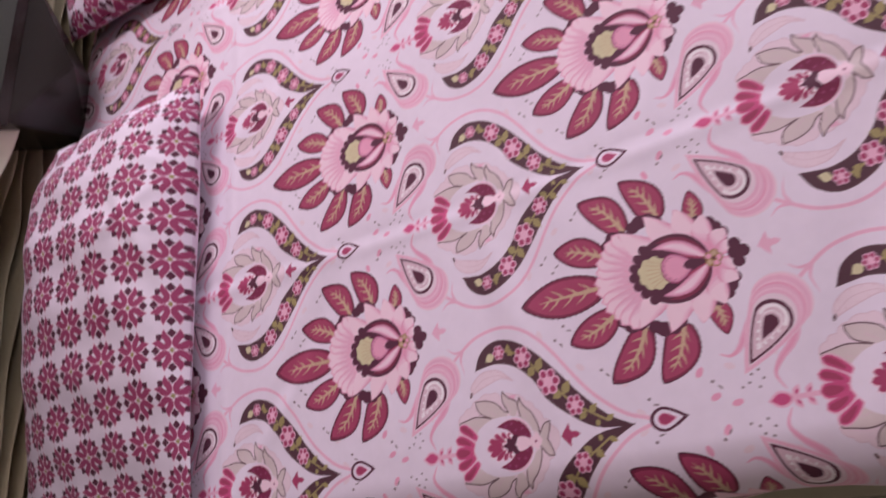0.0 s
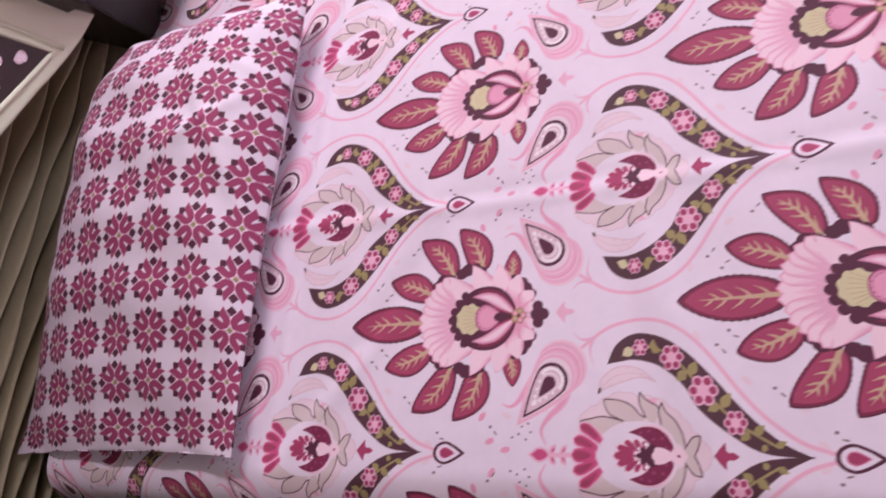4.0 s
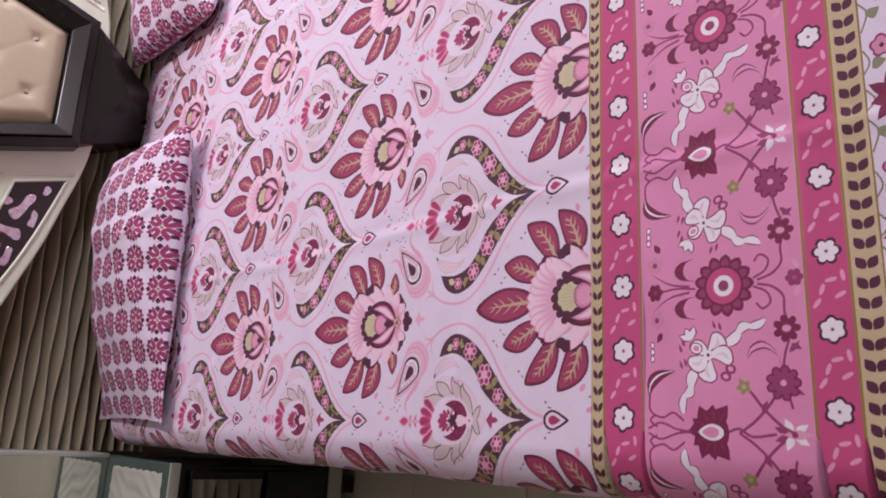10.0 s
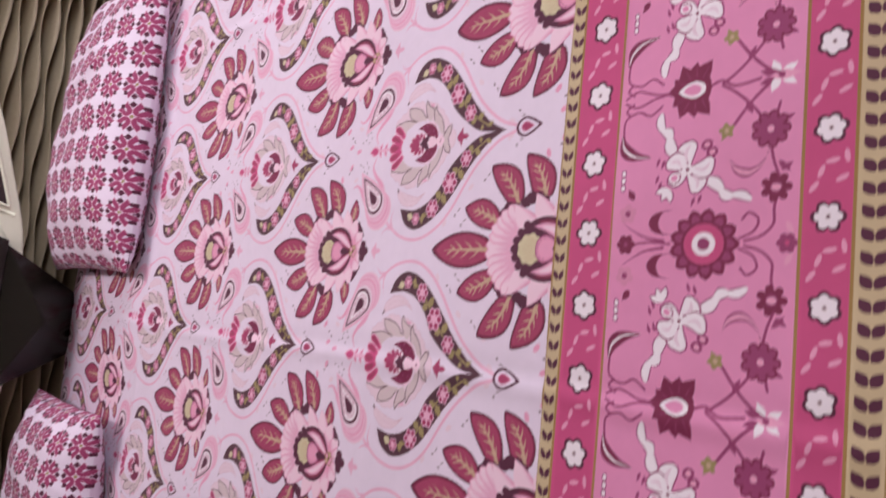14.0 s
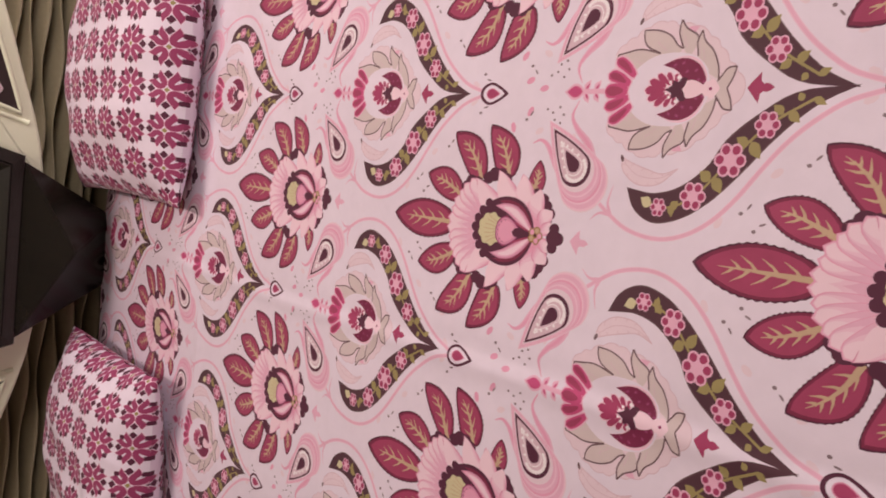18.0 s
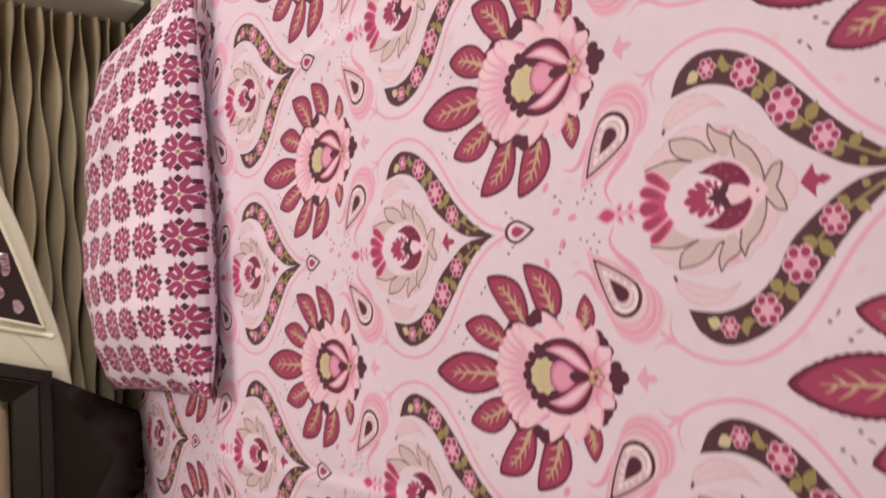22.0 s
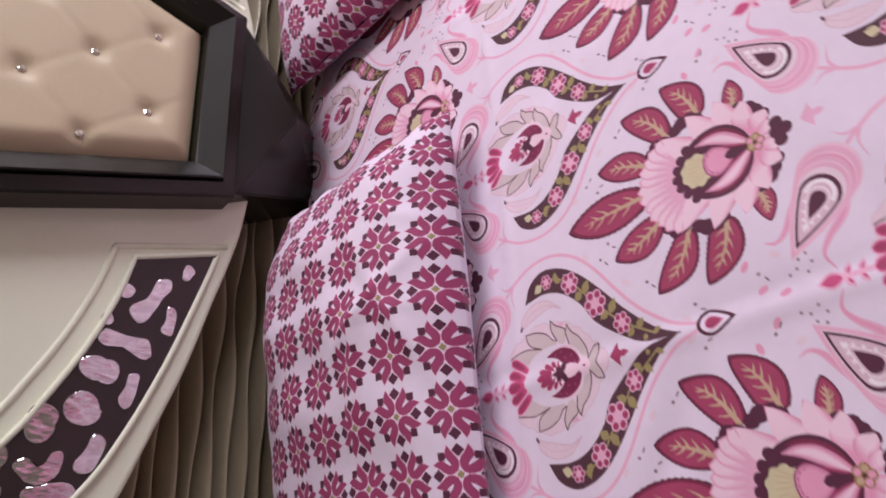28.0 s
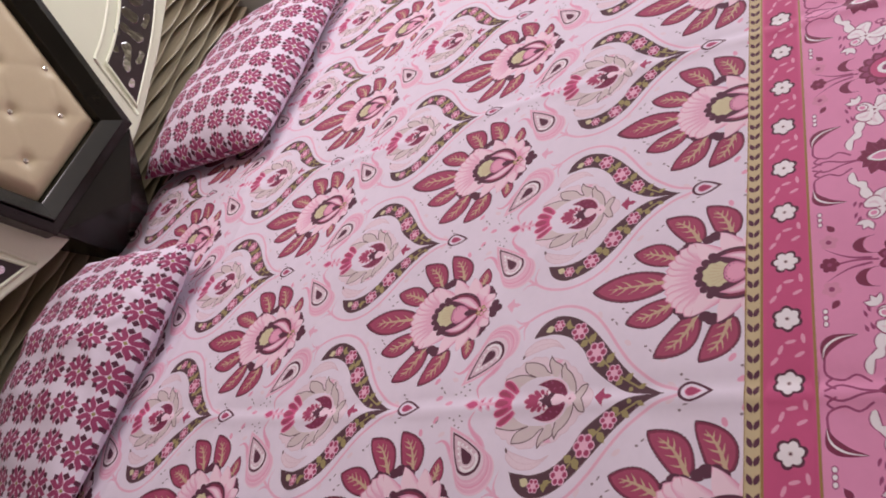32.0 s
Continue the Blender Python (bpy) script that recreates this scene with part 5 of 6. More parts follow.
def pillow(x_in, x_out, y_front, y_back, y_back_out, seam, fat, seed, label):
    """seam: heights of the seam at inner-front, inner-back, outer-front, outer-back; fat: (share of the length from the inner end, bulge)."""
    ob = empty("pillow", ((x_in + x_out) / 2, (y_front + y_back) / 2, H), label=label, category="pillow", group="pillows on the bed")
    origin = np.array(ob.location)
    half_l, half_w = (x_out - x_in) / 2, (y_back - y_front) / 2
    fs, fb = zip(*fat)

    def spot(p, q, side=1):
        p, q = np.clip(np.asarray(p, float), -1, 1), np.clip(np.asarray(q, float), -1, 1)
        fp, fq = 1.10 * p - 0.10 * p ** 3, 1.14 * q - 0.14 * q ** 3
        u = (fp + 1) / 2
        x = origin[0] + half_l * fp * (1 - 0.022 * (1 - q ** 2)) 
        y = origin[1] + half_w * fq * (1 - 0.030 * (1 - p ** 2)) + (y_back_out - y_back) * u * (fq + 1) / 2
        w = (fq + 1) / 2
        s = (seam[0] * (1 - w) + seam[1] * w) * (1 - u ** 1.5) + (seam[2] * (1 - w) + seam[3] * w) * u ** 1.5
        h = np.clip(1 - np.abs(fq) ** 3.2, 0, 1) ** 0.62 * np.clip(1 - np.abs(fp) ** 5, 0, 1) ** 0.55
        b = np.interp(u, fs, fb) * h
        crump = 0.0036 * np.sin(p * 9 + seed + q * 4) * np.sin(q * 6 + seed * 2) + 0.0022 * np.sin(p * 21 + q * 3 + seed)
        for k in range(7):
            ang, off = 0.7 * k + seed, 0.22 * (k - 3)
            line = p * math.cos(ang) + 0.6 * q * math.sin(ang) - off
            crump = crump + 0.0050 * np.exp(-(line / 0.030) ** 2) * np.clip(np.sin(2.2 * (p * math.sin(ang) - q * math.cos(ang)) + k), 0, 1)
        edge = np.clip(1 - np.abs(fp) ** 8, 0, 1)
        crump = crump * h + 0.0035 * (1 - edge) * np.sin(q * 14 + seed) + 0.004 * np.exp(-((np.abs(fp) - 0.93) / 0.05) ** 2) * np.sin(q * 17 + seed) * h
        ground = sheet_top(x, y) + 0.003
        if side > 0:
            z = np.maximum(s + b + crump, ground + 0.002)
        else:
            z = np.maximum(s - 0.75 * b, ground)
        return np.stack([x, y, z], -1) - origin

    def lay_on(cp, cq, side):
        def place(a, b):
            # a along the width, b along the length
            p, q = (cp + b) / abs(half_l), (cq + a) / half_w
            keep = (np.abs(p) < 0.9999) & (np.abs(q) < 0.9999)
            p, q = np.clip(p, -1, 1), np.clip(q, -1, 1)
            e, g = 0.012, 0.040
            n = np.cross(spot(p + e, q, side) - spot(p - e, q, side), spot(p, q + g, side) - spot(p, q - g, side)) * (1 if half_l > 0 else -1) * side
            return spot(p, q, side), n / np.maximum(np.linalg.norm(n, axis=-1, keepdims=True), 1e-12), keep
        return place

    case = Cloth(("case",))
    for side, first_row in ((1, 0.017), (-1, 0.042)):
        for i in range(12):
            for j in range(0 if side > 0 else -1, 8):
                case.spread(POSY_PATCH, lay_on(-abs(half_l) + 0.008 + i * 0.0628, -half_w + first_row + j * 0.0590, side), lambda owner, i=i, j=j, side=side: ("posy_print", i, j, side))
    case.build(ob, {"case": "white cotton pillow case"})
    return ob


def tube_part(name, pts, r, material, parent, closed=False, sides=8, label="", smooth=True):
    p = np.asarray(pts, float)
    n = len(p)
    d = (np.roll(p, -1, 0) - np.roll(p, 1, 0)) if closed else np.gradient(p, axis=0)
    d /= np.maximum(np.linalg.norm(d, axis=1, keepdims=True), 1e-9)
    up = np.where(np.abs(d[:, 1:2]) > 0.9, np.array([[0, 0, 1.0]]), np.array([[0, 1.0, 0]]))
    s = np.cross(d, up)
    s /= np.maximum(np.linalg.norm(s, axis=1, keepdims=True), 1e-9)
    t = np.cross(s, d)
    th = np.linspace(0, 2 * math.pi, sides, endpoint=False)
    verts = (p[:, None] + r * (s[:, None] * np.cos(th)[None, :, None] + t[:, None] * np.sin(th)[None, :, None])).reshape(-1, 3)
    faces = []
    for i in range(n if closed else n - 1):
        for k in range(sides):
            i2, k2 = (i + 1) % n, (k + 1) % sides
            faces.append((i * sides + k, i2 * sides + k, i2 * sides + k2, i * sides + k2))
    if not closed:
        faces += [tuple(range(sides))[::-1], tuple((n - 1) * sides + k for k in range(sides))]
    return mesh_part(name, verts, faces, material, None, parent, label, smooth)


pillow(-0.192, -0.864, 1.050, 1.462, 1.548, (0.600, 0.606, 0.574, 0.520), ((0, 0.078), (0.35, 0.088), (0.68, 0.062), (0.88, 0.030), (1, 0.014)), 0.4,
       "slightly flattened pillow in a white case with magenta posies")
pillow(0.092, 0.762, 1.036, 1.470, 1.500, (0.592, 0.605, 0.590, 0.595), ((0, 0.078), (0.4, 0.086), (0.75, 0.070), (1, 0.05)), 2.1,
       "plump pillow in a white case with magenta posies")

# ---------------------------------------------------------------- headboard
CX = -0.03                      # the headboard's middle
head = empty("headboard", (CX, 1.60, 0), label="large headboard of ivory wings, wavy ribs and a tufted centre", category="headboard")
HEAD = np.array((CX, 1.60, 0.0))


def head_mesh(name, verts, faces, mat, label="", smooth=True, parent=None):
    return mesh_part(name, np.asarray(verts, float) - HEAD, faces, mat, None, parent or head, label, smooth)


def head_bm(name, bm, mat, label="", smooth=False):
    bm.transform(Matrix.Translation(-Vector(HEAD)))
    return part(name, bm, mat, head, label, smooth)


head_bm("backing_board", box_bm(-0.945, 0.885, 1.659, 1.677, 0.05, 1.60, 0.003), M_RIB)
RIB, WAVE, XA, XB = 0.0270, 0.260, -0.942, 0.882


def crest(k, x):
    return 0.40 + k * RIB + (0.0032 + 0.0032 * smooth01((x + 0.62) / 0.35)) * np.sin(2 * math.pi * x / WAVE + math.pi * k + 0.5 * math.sin(k * 1.3)) + 0.0015 * np.sin(x * 13 + k * 2.1)


rib_x = np.linspace(XA, XB, 110)
for k in range(38):
    lo, hi = crest(k, rib_x) + 0.0004, crest(k + 1, rib_x) - 0.0004
    prof = [(0.0, 1.6600), (0.0, 1.5490), (0.02, 1.5462), (0.07, 1.5450), (0.15, 1.5462), (0.26, 1.5510), (0.42, 1.5610), (0.58, 1.5740), (0.72, 1.5900), (0.82, 1.6150), (0.90, 1.6450), (1.0, 1.6600)]
    verts = [(x, y, a + (b - a) * s) for s, y in prof for x, a, b in zip(rib_x, lo, hi)]
    n, m = len(rib_x), len(prof)
    faces = [(j * n + i, j * n + i + 1, (j + 1) * n + i + 1, (j + 1) * n + i) for j in range(m - 1) for i in range(n - 1)]
    head_mesh("rib", verts, faces, M_RIB)

LOW = ((0.120, 0.684), (0.144, 0.690), (0.205, 0.699), (0.270, 0.716), (0.330, 0.735), (0.430, 0.765), (0.520, 0.800), (0.600, 0.832), (0.655, 0.866), (0.705, 0.915), (0.755, 0.985), (0.800, 1.080), (0.830, 1.200), (0.840, 1.400))
INS_LO = ((0.252, 0.735), (0.330, 0.760), (0.430, 0.795), (0.520, 0.834), (0.590, 0.874), (0.650, 0.932), (0.710, 1.030))
INS_UP = ((0.287, 0.852), (0.350, 0.868), (0.420, 0.895), (0.480, 0.926), (0.540, 0.962), (0.585, 1.005), (0.630, 1.080))
WING_Y = 1.432


def side_x(s, v):
    return CX + s * v


random.seed(4)
for s in (-1, 1):
    low = arc_points(LOW, 46)
    bm = bmesh.new()
    ring = [(side_x(s, a), z) for a, z in low] + [(side_x(s, 0.840), 1.50), (side_x(s, 0.120), 1.50)]
    vs = [bm.verts.new((x, WING_Y, z)) for x, z in ring]
    face = bm.faces.new(vs)
    made = bmesh.ops.extrude_face_region(bm, geom=[face])
    bmesh.ops.translate(bm, vec=(0, 0.118, 0), verts=[g for g in made["geom"] if isinstance(g, bmesh.types.BMVert)])
    rim = [e for e in bm.edges if all(abs(v.co.y - WING_Y) < 1e-6 for v in e.verts)]
    bmesh.ops.bevel(bm, geom=rim, offset=0.007, segments=3, affect="EDGES", profile=0.5)
    wing = head_bm("wing_panel", bm, M_WHITE, "glossy ivory panel with a curved lower edge")
    lo, up = arc_points(INS_LO, 44), arc_points(INS_UP, 44)
    # dark inlay board, 3 mm proud of the panel
    v, f = [], []
    for i in range(44):
        for t in np.linspace(0, 1, 6):
            a, z = lo[i] + (up[i] - lo[i]) * t
            v.append((side_x(s, a), WING_Y - 0.003, z))
    f = [(i * 6 + j, i * 6 + j + 1, (i + 1) * 6 + j + 1, (i + 1) * 6 + j) for i in range(43) for j in range(5)]
    o = len(v)
    edge = [i * 6 for i in range(44)] + [43 * 6 + j for j in range(1, 6)] + [i * 6 + 5 for i in range(42, -1, -1)] + [j for j in range(4, 0, -1)]
    v += [(v[e][0], WING_Y + 0.002, v[e][2]) for e in edge]
    f += [(edge[i], edge[(i + 1) % len(edge)], o + (i + 1) % len(edge), o + i) for i in range(len(edge))]
    inlay = head_mesh("inlay_board", v, f, M_INSET, "dark brown inlay with mirror pebbles", False)
    # ivory moulding round the inlay and a bead above it
    loop = list(lo) + list(lo[-1] + (up[-1] - lo[-1]) * t for t in np.linspace(0, 1, 8)[1:]) + list(up[-2::-1]) + list(up[0] + (lo[0] - up[0]) * t for t in np.linspace(0, 1, 8)[1:-1])
    tube_part("moulding", np.array([(side_x(s, a), WING_Y - 0.002, z) for a, z in loop]) - HEAD, 0.0044, M_WHITE, head, True, 8)
    bead = [p + np.array((-0.012, 0.026)) for p in up]
    tube_part("bead", np.array([(side_x(s, a), WING_Y + 0.001, z) for a, z in bead]) - HEAD, 0.0048, M_WHITE, head, False, 8)
    foot_line = [bead[0] + (np.array((0.236, 0.722)) - bead[0]) * t for t in np.linspace(0, 1, 8)]
    tube_part("bead", np.array([(side_x(s, a), WING_Y + 0.001, z) for a, z in foot_line]) - HEAD, 0.0048, M_WHITE, head, False, 8)

    # flat mirror pebbles: each is a bent row of rounds (across, up, radius)
    def pebble(row):
        p = np.array(row, float)
        if len(p) == 1:
            p = np.vstack([p, p + (0.0006, 0.0, 0.0)])
        c = arc_points(p[:, :2], 9) if len(p) > 2 else p[0, :2] + np.linspace(0, 1, 9)[:, None] * (p[-1, :2] - p[0, :2])
        r = np.interp(np.linspace(0, 1, 9), np.linspace(0, 1, len(p)), p[:, 2])
        d = np.gradient(c, axis=0)
        d /= np.linalg.norm(d, axis=1, keepdims=True)
        n = np.stack([-d[:, 1], d[:, 0]], 1)
        ring = [c[k] + n[k] * r[k] for k in range(9)]
        ring += [c[-1] + r[-1] * (n[-1] * math.cos(t) + d[-1] * math.sin(t)) for t in np.linspace(0, math.pi, 10)[1:-1]]
        ring += [c[k] - n[k] * r[k] for k in range(8, -1, -1)]
        ring += [c[0] + r[0] * (-n[0] * math.cos(t) - d[0] * math.sin(t)) for t in np.linspace(0, math.pi, 10)[1:-1]]
        ring = np.array(ring)
        mid, m = c.mean(0), len(ring)
        turn = np.arange(m) * 2 * math.pi / m
        ring = mid + (ring - mid) * (1 + 0.05 * np.sin(2 * turn + row[0][0] * 90) + 0.04 * np.sin(5 * turn + row[0][1] * 70))[:, None]
        v = [(side_x(s, a), WING_Y - 0.003 - hgt, z) for k, hgt in ((1.0, -0.0004), (1.0, 0.0010), (0.97, 0.0013)) for a, z in mid + (ring - mid) * k]
        f = [(k * m + i, k * m + (i + 1) % m, (k + 1) * m + (i + 1) % m, (k + 1) * m + i) for k in range(2) for i in range(m)] + [tuple(2 * m + i for i in range(m))]
        head_mesh("pebble", v, f, M_PEBBLE, "", False, inlay).matrix_parent_inverse = Matrix()

    for row in (((0.338, 0.857, 0.0105),), ((0.381, 0.8765, 0.0080),), ((0.322, 0.810, 0.0115), (0.338, 0.818, 0.0085), (0.351, 0.824, 0.0100), (0.365, 0.836, 0.0140)), ((0.290, 0.7755, 0.0085), (0.301, 0.7800, 0.0060)),
                ((0.356, 0.795, 0.0070), (0.370, 0.7950, 0.0065), (0.384, 0.799, 0.0085)), ((0.407, 0.8735, 0.0115), (0.408, 0.8520, 0.0080), (0.414, 0.8280, 0.0140)), ((0.447, 0.884, 0.0160), (0.451, 0.869, 0.0160)),
                ((0.456, 0.8345, 0.0075), (0.470, 0.8365, 0.0080), (0.484, 0.8410, 0.0095)), ((0.500, 0.890, 0.0215),), ((0.515, 0.931, 0.0165), (0.527, 0.934, 0.0165)), ((0.539, 0.868, 0.0095), (0.553, 0.871, 0.0105), (0.566, 0.878, 0.0115)),
                ((0.570, 0.943, 0.0090), (0.581, 0.930, 0.0100), (0.574, 0.915, 0.0095), (0.560, 0.909, 0.0085)), ((0.605, 0.928, 0.0120), (0.600, 0.900, 0.0150)), ((0.560, 0.970, 0.0110), (0.572, 0.976, 0.0110)), ((0.602, 0.972, 0.0120), (0.612, 0.984, 0.0140)),
                ((0.632, 0.945, 0.0110), (0.644, 0.962, 0.0120)), ((0.640, 1.000, 0.0150),), ((0.662, 0.985, 0.0090), (0.672, 1.005, 0.0100)), ((0.625, 1.030, 0.0110), (0.640, 1.045, 0.0100)), ((0.672, 1.030, 0.0120), (0.660, 1.055, 0.0110))):
        pebble(row)

# ---- the tufted centre
HEX = [(-0.128, 0.797), (0.128, 0.797), (0.248, 1.20), (0.128, 1.60), (-0.128, 1.60), (-0.248, 1.20)]


def hex_half(z):
    return np.interp(z, (0.797, 1.20, 1.60), (0.128, 0.248, 0.128))


buttons = []
for r in range(10):
    z = 0.870 + r * 0.083
    for k in range(-3, 4):
        a = (k + (0.5 if r % 2 == 0 else 0.0)) * 0.142 + 0.002
        if abs(a) < hex_half(z) - 0.03 and z < 1.56:
            buttons.append((a, z))
nz, nx_ = 110, 60
zz = np.linspace(0.799, 1.598, nz)
v = []
for z in zz:
    w = hex_half(z) - 0.002
    for t in np.linspace(-1, 1, nx_):
        a = t * w
        rim = min((1 - abs(t)) * w, z - 0.797, 1.60 - z)
        y = 1.418 - 0.024 * math.sin(min(1, rim / 0.035) * math.pi / 2)
        for ba, bz in buttons:
            y += 0.009 * math.exp(-((a - ba) ** 2 + (z - bz) ** 2) / 0.00022)
        # pleats run from button to button
        for sg in (1, -1):
            g = (a - 0.002) / 0.142 + sg * (z - 0.870) / 0.166 - 0.5
            dist = abs(g - round(g)) * 0.142 * 0.76
            y += 0.0014 * math.exp(-(dist / 0.0030) ** 2) * min(1, rim / 0.03)
        v.append((CX + a, y, z))
f = [(i * nx_ + j, i * nx_ + j + 1, (i + 1) * nx_ + j + 1, (i + 1) * nx_ + j) for i in range(nz - 1) for j in range(nx_ - 1)]
cushion = head_mesh("cushion", v, f, M_LEATHER, "tan tufted leatherette cushion")
for ba, bz in buttons:
    bm = bmesh.new()
    bmesh.ops.create_icosphere(bm, subdivisions=1, radius=0.0066)
    bm.transform(Matrix.Translation((CX + ba, 1.402, bz)) @ Matrix.Diagonal((1, 0.7, 1, 1)))
    bm.transform(Matrix.Translation(-Vector(HEAD)))
    part("button", bm, M_CRYSTAL, cushion, "faceted crystal button").matrix_parent_inverse = Matrix()


def grown(poly, d):
    """The polygon moved outwards by d."""
    p = np.array(poly)
    out = []
    for i in range(len(p)):
        a, b, c = p[i - 1], p[i], p[(i + 1) % len(p)]
        n1 = np.array(((b - a)[1], -(b - a)[0])) / np.linalg.norm(b - a)
        n2 = np.array(((c - b)[1], -(c - b)[0])) / np.linalg.norm(c - b)
        n = (n1 + n2) / np.linalg.norm(n1 + n2)
        out.append(b + n * d / max(0.3, float(n @ n1)))
    return out


def ring_part(name, rings, mat, label=""):
    v = [(CX + a, y, z) for poly, y in rings for a, z in poly]
    n = len(rings[0][0])
    f = [(k * n + i, k * n + (i + 1) % n, (k + 1) * n + (i + 1) % n, (k + 1) * n + i) for k in range(len(rings) - 1) for i in range(n)]
    return head_mesh(name, v, f, mat, label, False)


ring_part("bevel_frame", [(grown(HEX, -0.001), 1.425), (grown(HEX, 0.002), 1.396), (grown(HEX, 0.004), 1.394), (grown(HEX, 0.036), 1.372), (grown(HEX, 0.038), 1.374), (grown(HEX, 0.038), 1.45)], M_BLACK, "black bevelled frame")
ring_part("outer_frame", [(grown(HEX, 0.0384), 1.45), (grown(HEX, 0.0384), 1.384), (grown(HEX, 0.041), 1.381), (grown(HEX, 0.060), 1.384), (grown(HEX, 0.063), 1.388), (grown(HEX, 0.063), 1.550)], M_BLACK, "black bevelled frame")
# faceted keystone under the frame
E1, E2, C2, C1 = (CX - 0.166, 1.392, 0.735), (CX + 0.166, 1.392, 0.735), (CX + 0.062, 1.486, 0.535), (CX - 0.072, 1.486, 0.535)
AP = (CX + 0.000, 1.378, 0.640)
back = [(x, 1.550, z) for x, y, z in (E1, E2, C2, C1)]
v = [E1, E2, C2, C1, AP] + back
f = [(0, 4, 1), (1, 4, 2), (2, 4, 3), (3, 4, 0), (0, 1, 6, 5), (1, 2, 7, 6), (2, 3, 8, 7), (3, 0, 5, 8), (8, 7, 6, 5)]
bm = bmesh.new()
bv = [bm.verts.new(Vector(q)) for q in v]
for q in f:
    bm.faces.new([bv[k] for k in q])
bmesh.ops.bevel(bm, geom=bm.edges[:], offset=0.0025, segments=2, affect="EDGES")
head_bm("keystone", bm, M_BLACK, "faceted black keystone")

# ---------------------------------------------------------------- nightstands
def scalloped_mat(parent, x0, x1, y0, y1, z, label):
    n, m = 60, 44
    xs_, ys_ = np.linspace(-1, 1, n), np.linspace(-1, 1, m)
    v, f = [], []
    for i, p in enumerate(xs_):
        for j, q in enumerate(ys_):
            sc = 0.0042 * abs(math.sin(p * 10.5 + 0.6 * math.sin(p * 5))) if abs(q) > 0.999 else 0
            sd = 0.0042 * abs(math.sin(q * 10.5 + 0.6 * math.sin(q * 4 + 1))) if abs(p) > 0.999 else 0
            x = (x0 + x1) / 2 + p * ((x1 - x0) / 2 - 0.004 + sd)
            y = (y0 + y1) / 2 + q * ((y1 - y0) / 2 - 0.004 + sc)
            hz = 0.0030 + 0.0016 * math.sin(p * 5 + q * 4) * math.sin(q * 7 - p * 3) + 0.0010 * math.sin(p * 13 - q * 9 + 2 * math.sin(q * 5))
            hz = 0.0004 if max(abs(p), abs(q)) > 0.999 else hz
            v.append((x, y, z + hz))
    f = [(i * m + j, (i + 1) * m + j, (i + 1) * m + j + 1, i * m + j + 1) for i in range(n - 1) for j in range(m - 1)]
    return tagged(mesh_part("lace_mat", v, f, M_LACE, None, parent), label, "table mat")


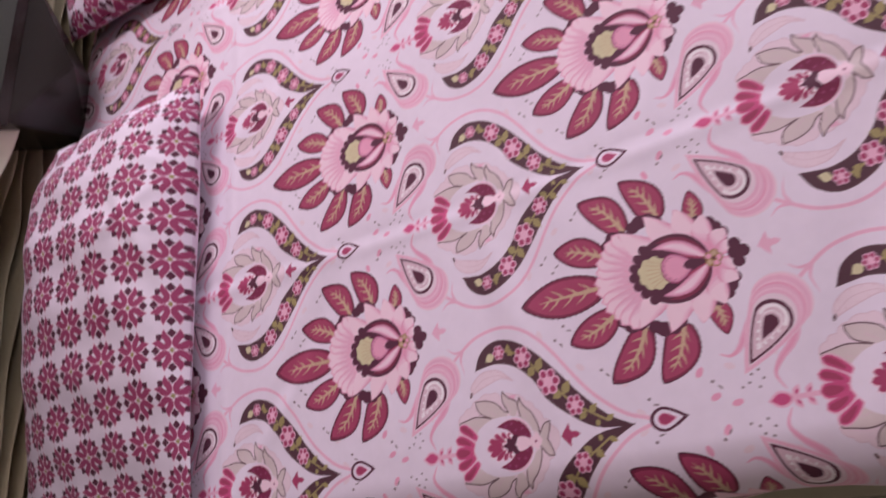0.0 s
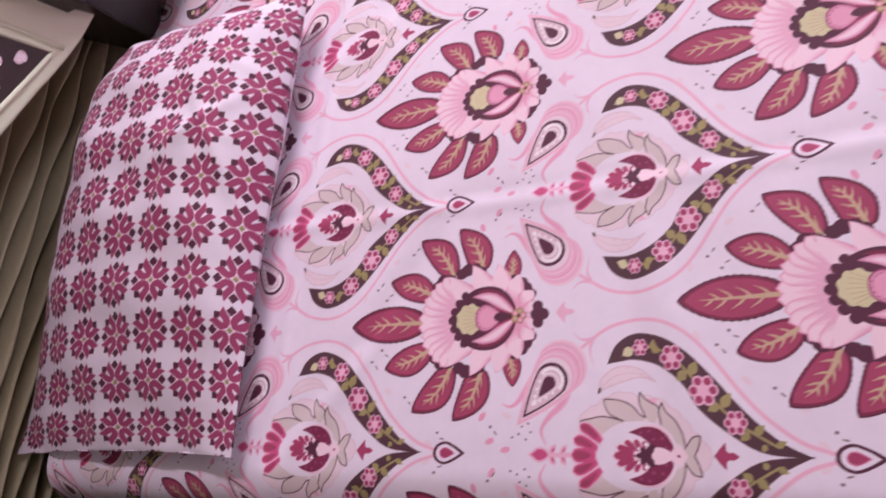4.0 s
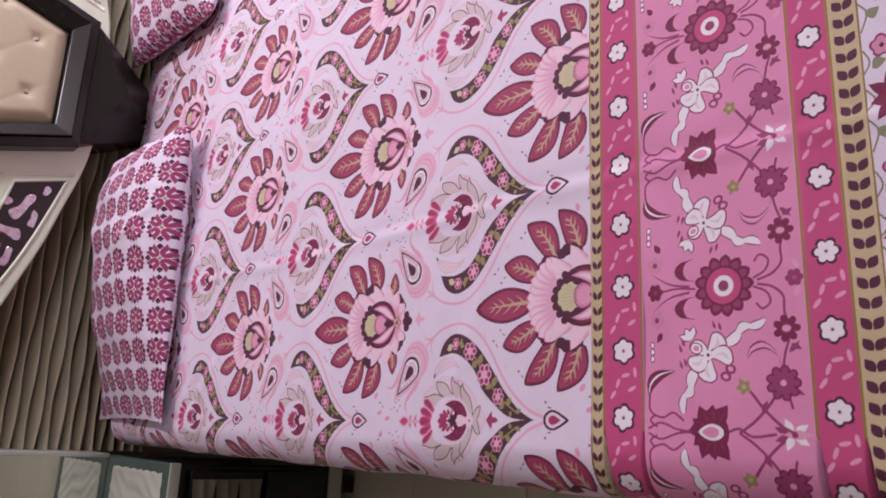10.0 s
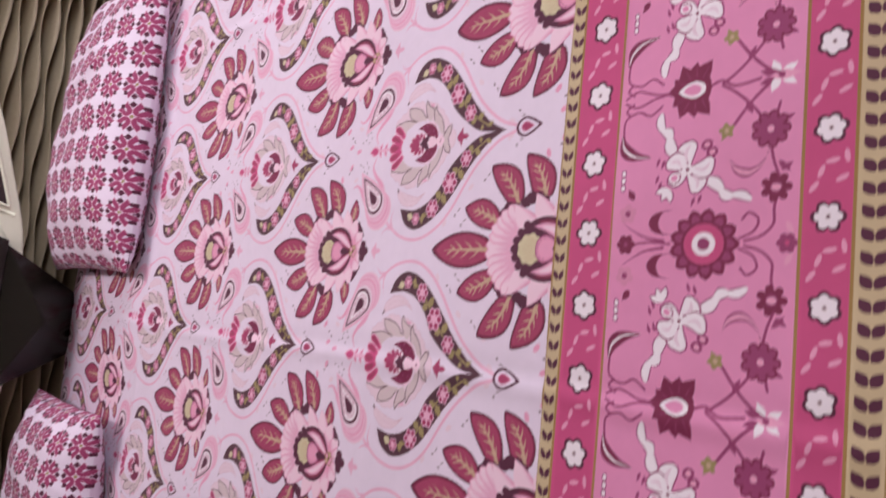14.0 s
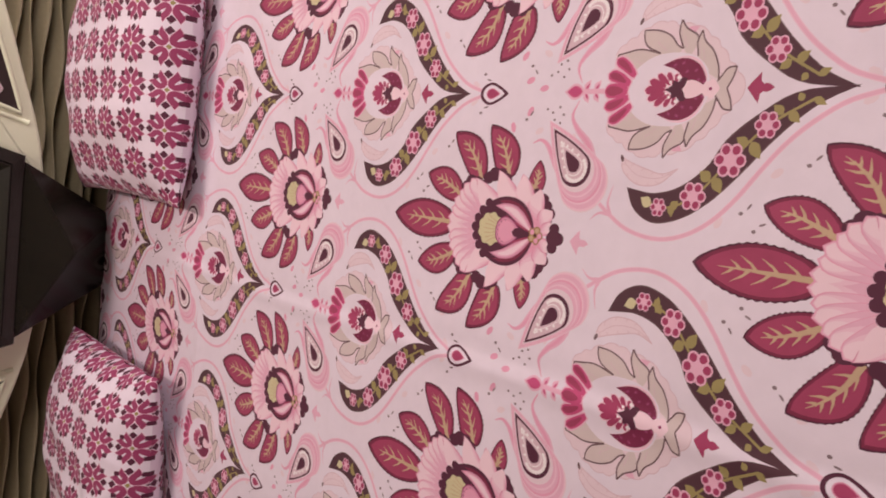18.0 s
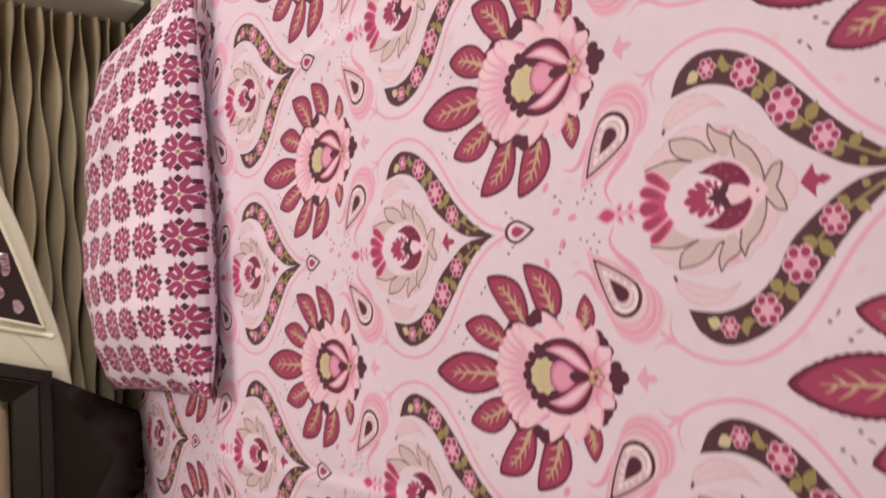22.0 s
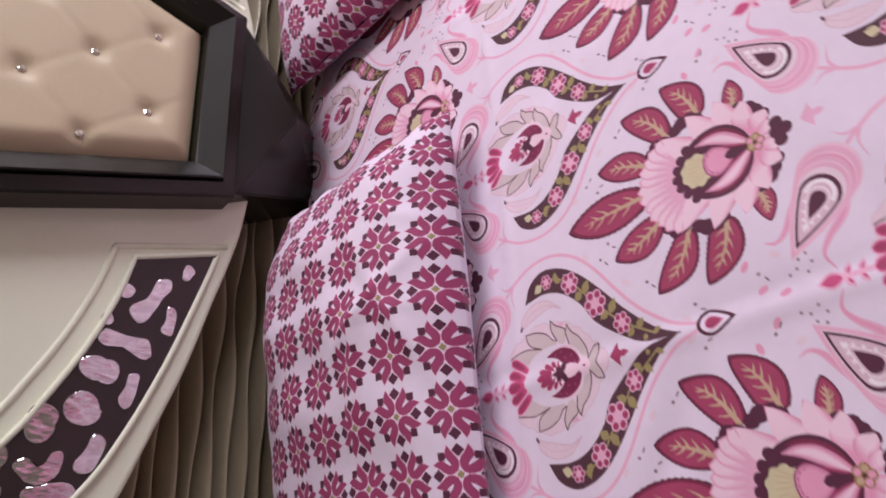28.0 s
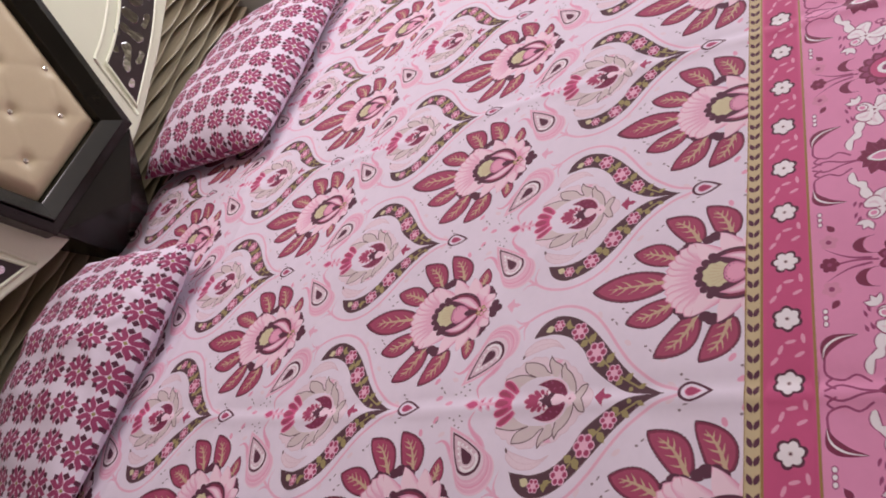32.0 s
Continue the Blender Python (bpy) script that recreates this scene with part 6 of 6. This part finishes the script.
def nightstand(label):
    x0, x1, y0, y1 = -1.420, -0.950, 1.085, 1.440
    o = Vector(((x0 + x1) / 2, (y0 + y1) / 2, 0))
    ob = empty("nightstand", o, label=label, category="nightstand", group="nightstands beside the bed")
    back = Matrix.Translation(-o)

    def add(name, bm, mat, text="", parent=None):
        bm.transform(back)
        return part(name, bm, mat, parent or ob, text)
    add("body", box_bm(x0, x1, y0 + 0.012, y1, 0.10, 0.508, 0.004), M_BLACK)
    add("glass_top", box_bm(x0 - 0.004, x1 + 0.004, y0 - 0.006, y1, 0.509, 0.528, 0.003), M_GREEN, "green tinted glass top")
    add("edge_strip", box_bm(x0 - 0.004, x1 + 0.004, y0 - 0.012, y0 - 0.0065, 0.507, 0.530, 0.001), M_PLINTH, "pale worn edge")
    for k, (z0, z1) in enumerate(((0.300, 0.478), (0.130, 0.288))):
        front = add("drawer", box_bm(x0 + 0.012, x1 - 0.012, y0 - 0.004, y0 + 0.011, z0, z1, 0.003), M_BLACK, "dark drawer front")
        if k == 0:
            for r in range(6):
                zc = z0 + 0.018 + r * 0.0285
                bm = bmesh.new()
                prof = ((0.0, 0.0), (0.003, -0.010), (0.006, -0.011), (0.012, -0.004), (0.020, -0.001), (0.028, 0.0))
                xs_ = np.linspace(x0 + 0.03, x1 - 0.03, 40)
                rows = [[bm.verts.new((x, y0 - 0.0045 + dy, zc - 0.014 + dz + 0.004 * math.sin(x * 29 + r * math.pi))) for x in xs_] for dz, dy in prof]
                for a in range(len(prof) - 1):
                    for b in range(39):
                        bm.faces.new((rows[a][b], rows[a][b + 1], rows[a + 1][b + 1], rows[a + 1][b]))
                bm.transform(back)
                part("wavy_rib", bm, M_RIB_DARK, front, "", True).matrix_parent_inverse = Matrix()
        else:
            for kx in (-1.062, -1.308):
                bm = bmesh.new()
                bmesh.ops.create_icosphere(bm, subdivisions=1, radius=0.014)
                bm.transform(Matrix.Translation((kx, y0 - 0.018, 0.209)))
                bm.transform(back)
                part("knob", bm, M_CRYSTAL, front, "faceted crystal knob").matrix_parent_inverse = Matrix()
    add("plinth", box_bm(x0 + 0.02, x1 - 0.004, y0 + 0.004, y0 + 0.030, 0.066, 0.104, 0.003), M_PLINTH, "pale strip under the drawers")
    for lx, ly in ((x0 + 0.05, y0 + 0.06), (x1 - 0.05, y0 + 0.06), (x0 + 0.05, y1 - 0.05), (x1 - 0.05, y1 - 0.05)):
        add("leg", box_bm(lx - 0.02, lx + 0.02, ly - 0.02, ly + 0.02, -0.004, 0.101, 0.002), M_BLACK)
    mirror = add("back_mirror", box_bm(x0, x1 - 0.002, y1 + 0.0005, y1 + 0.010, 0.5285, 1.25), M_MIRROR, "upright mirror panel behind the top")
    for a, b in ((x1 - 0.002, x1 + 0.007), (x0 - 0.009, x0 - 0.0005)):
        add("mirror_edge", box_bm(a, b, y1 - 0.004, y1 + 0.130, 0.5285, 1.25, 0.001), M_PLINTH, "thin pale mirror edge")
    return ob


stand = nightstand("dark nightstand with a green glass top, wavy drawer and mirror back")
other = copy_thing(stand, Matrix.Translation((stand.location.x + 2.310, stand.location.y, 0)))
for dx in (0.0, 2.310 - 0.08):
    scalloped_mat(None, -1.130 + dx, -0.968 + dx, 1.112, 1.402, 0.5283, "white scalloped lace mat on the glass top of a nightstand")
    scalloped_mat(None, -1.405 + dx, -1.150 + dx, 1.118, 1.396, 0.5283, "white scalloped lace mat on the glass top of a nightstand")

# ---------------------------------------------------------------- ceiling lamp (added, out of view) and floor tiles
# housing for the added lamp that brightens the head end
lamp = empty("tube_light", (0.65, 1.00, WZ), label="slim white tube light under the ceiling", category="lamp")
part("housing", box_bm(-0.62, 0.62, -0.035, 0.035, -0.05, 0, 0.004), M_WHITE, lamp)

TILE = 0.356
bm = box_bm(-TILE / 2 + 0.0015, TILE / 2 - 0.0015, -TILE / 2 + 0.0015, TILE / 2 - 0.0015, -0.008, 0.0, 0.0012, 1)
first = part("tile", bm, M_FLOOR, floor)
first.location = (-0.92 + TILE / 2, 0.177 + TILE / 2, 0)
for i in range(-4, 12):
    for j in range(-8, 4):
        if i == 0 and j == 0:
            continue
        t = new("tile", first.data)
        t.parent = floor
        t.location = (-0.92 + TILE * (i + 0.5), 0.177 + TILE * (j + 0.5), 0)
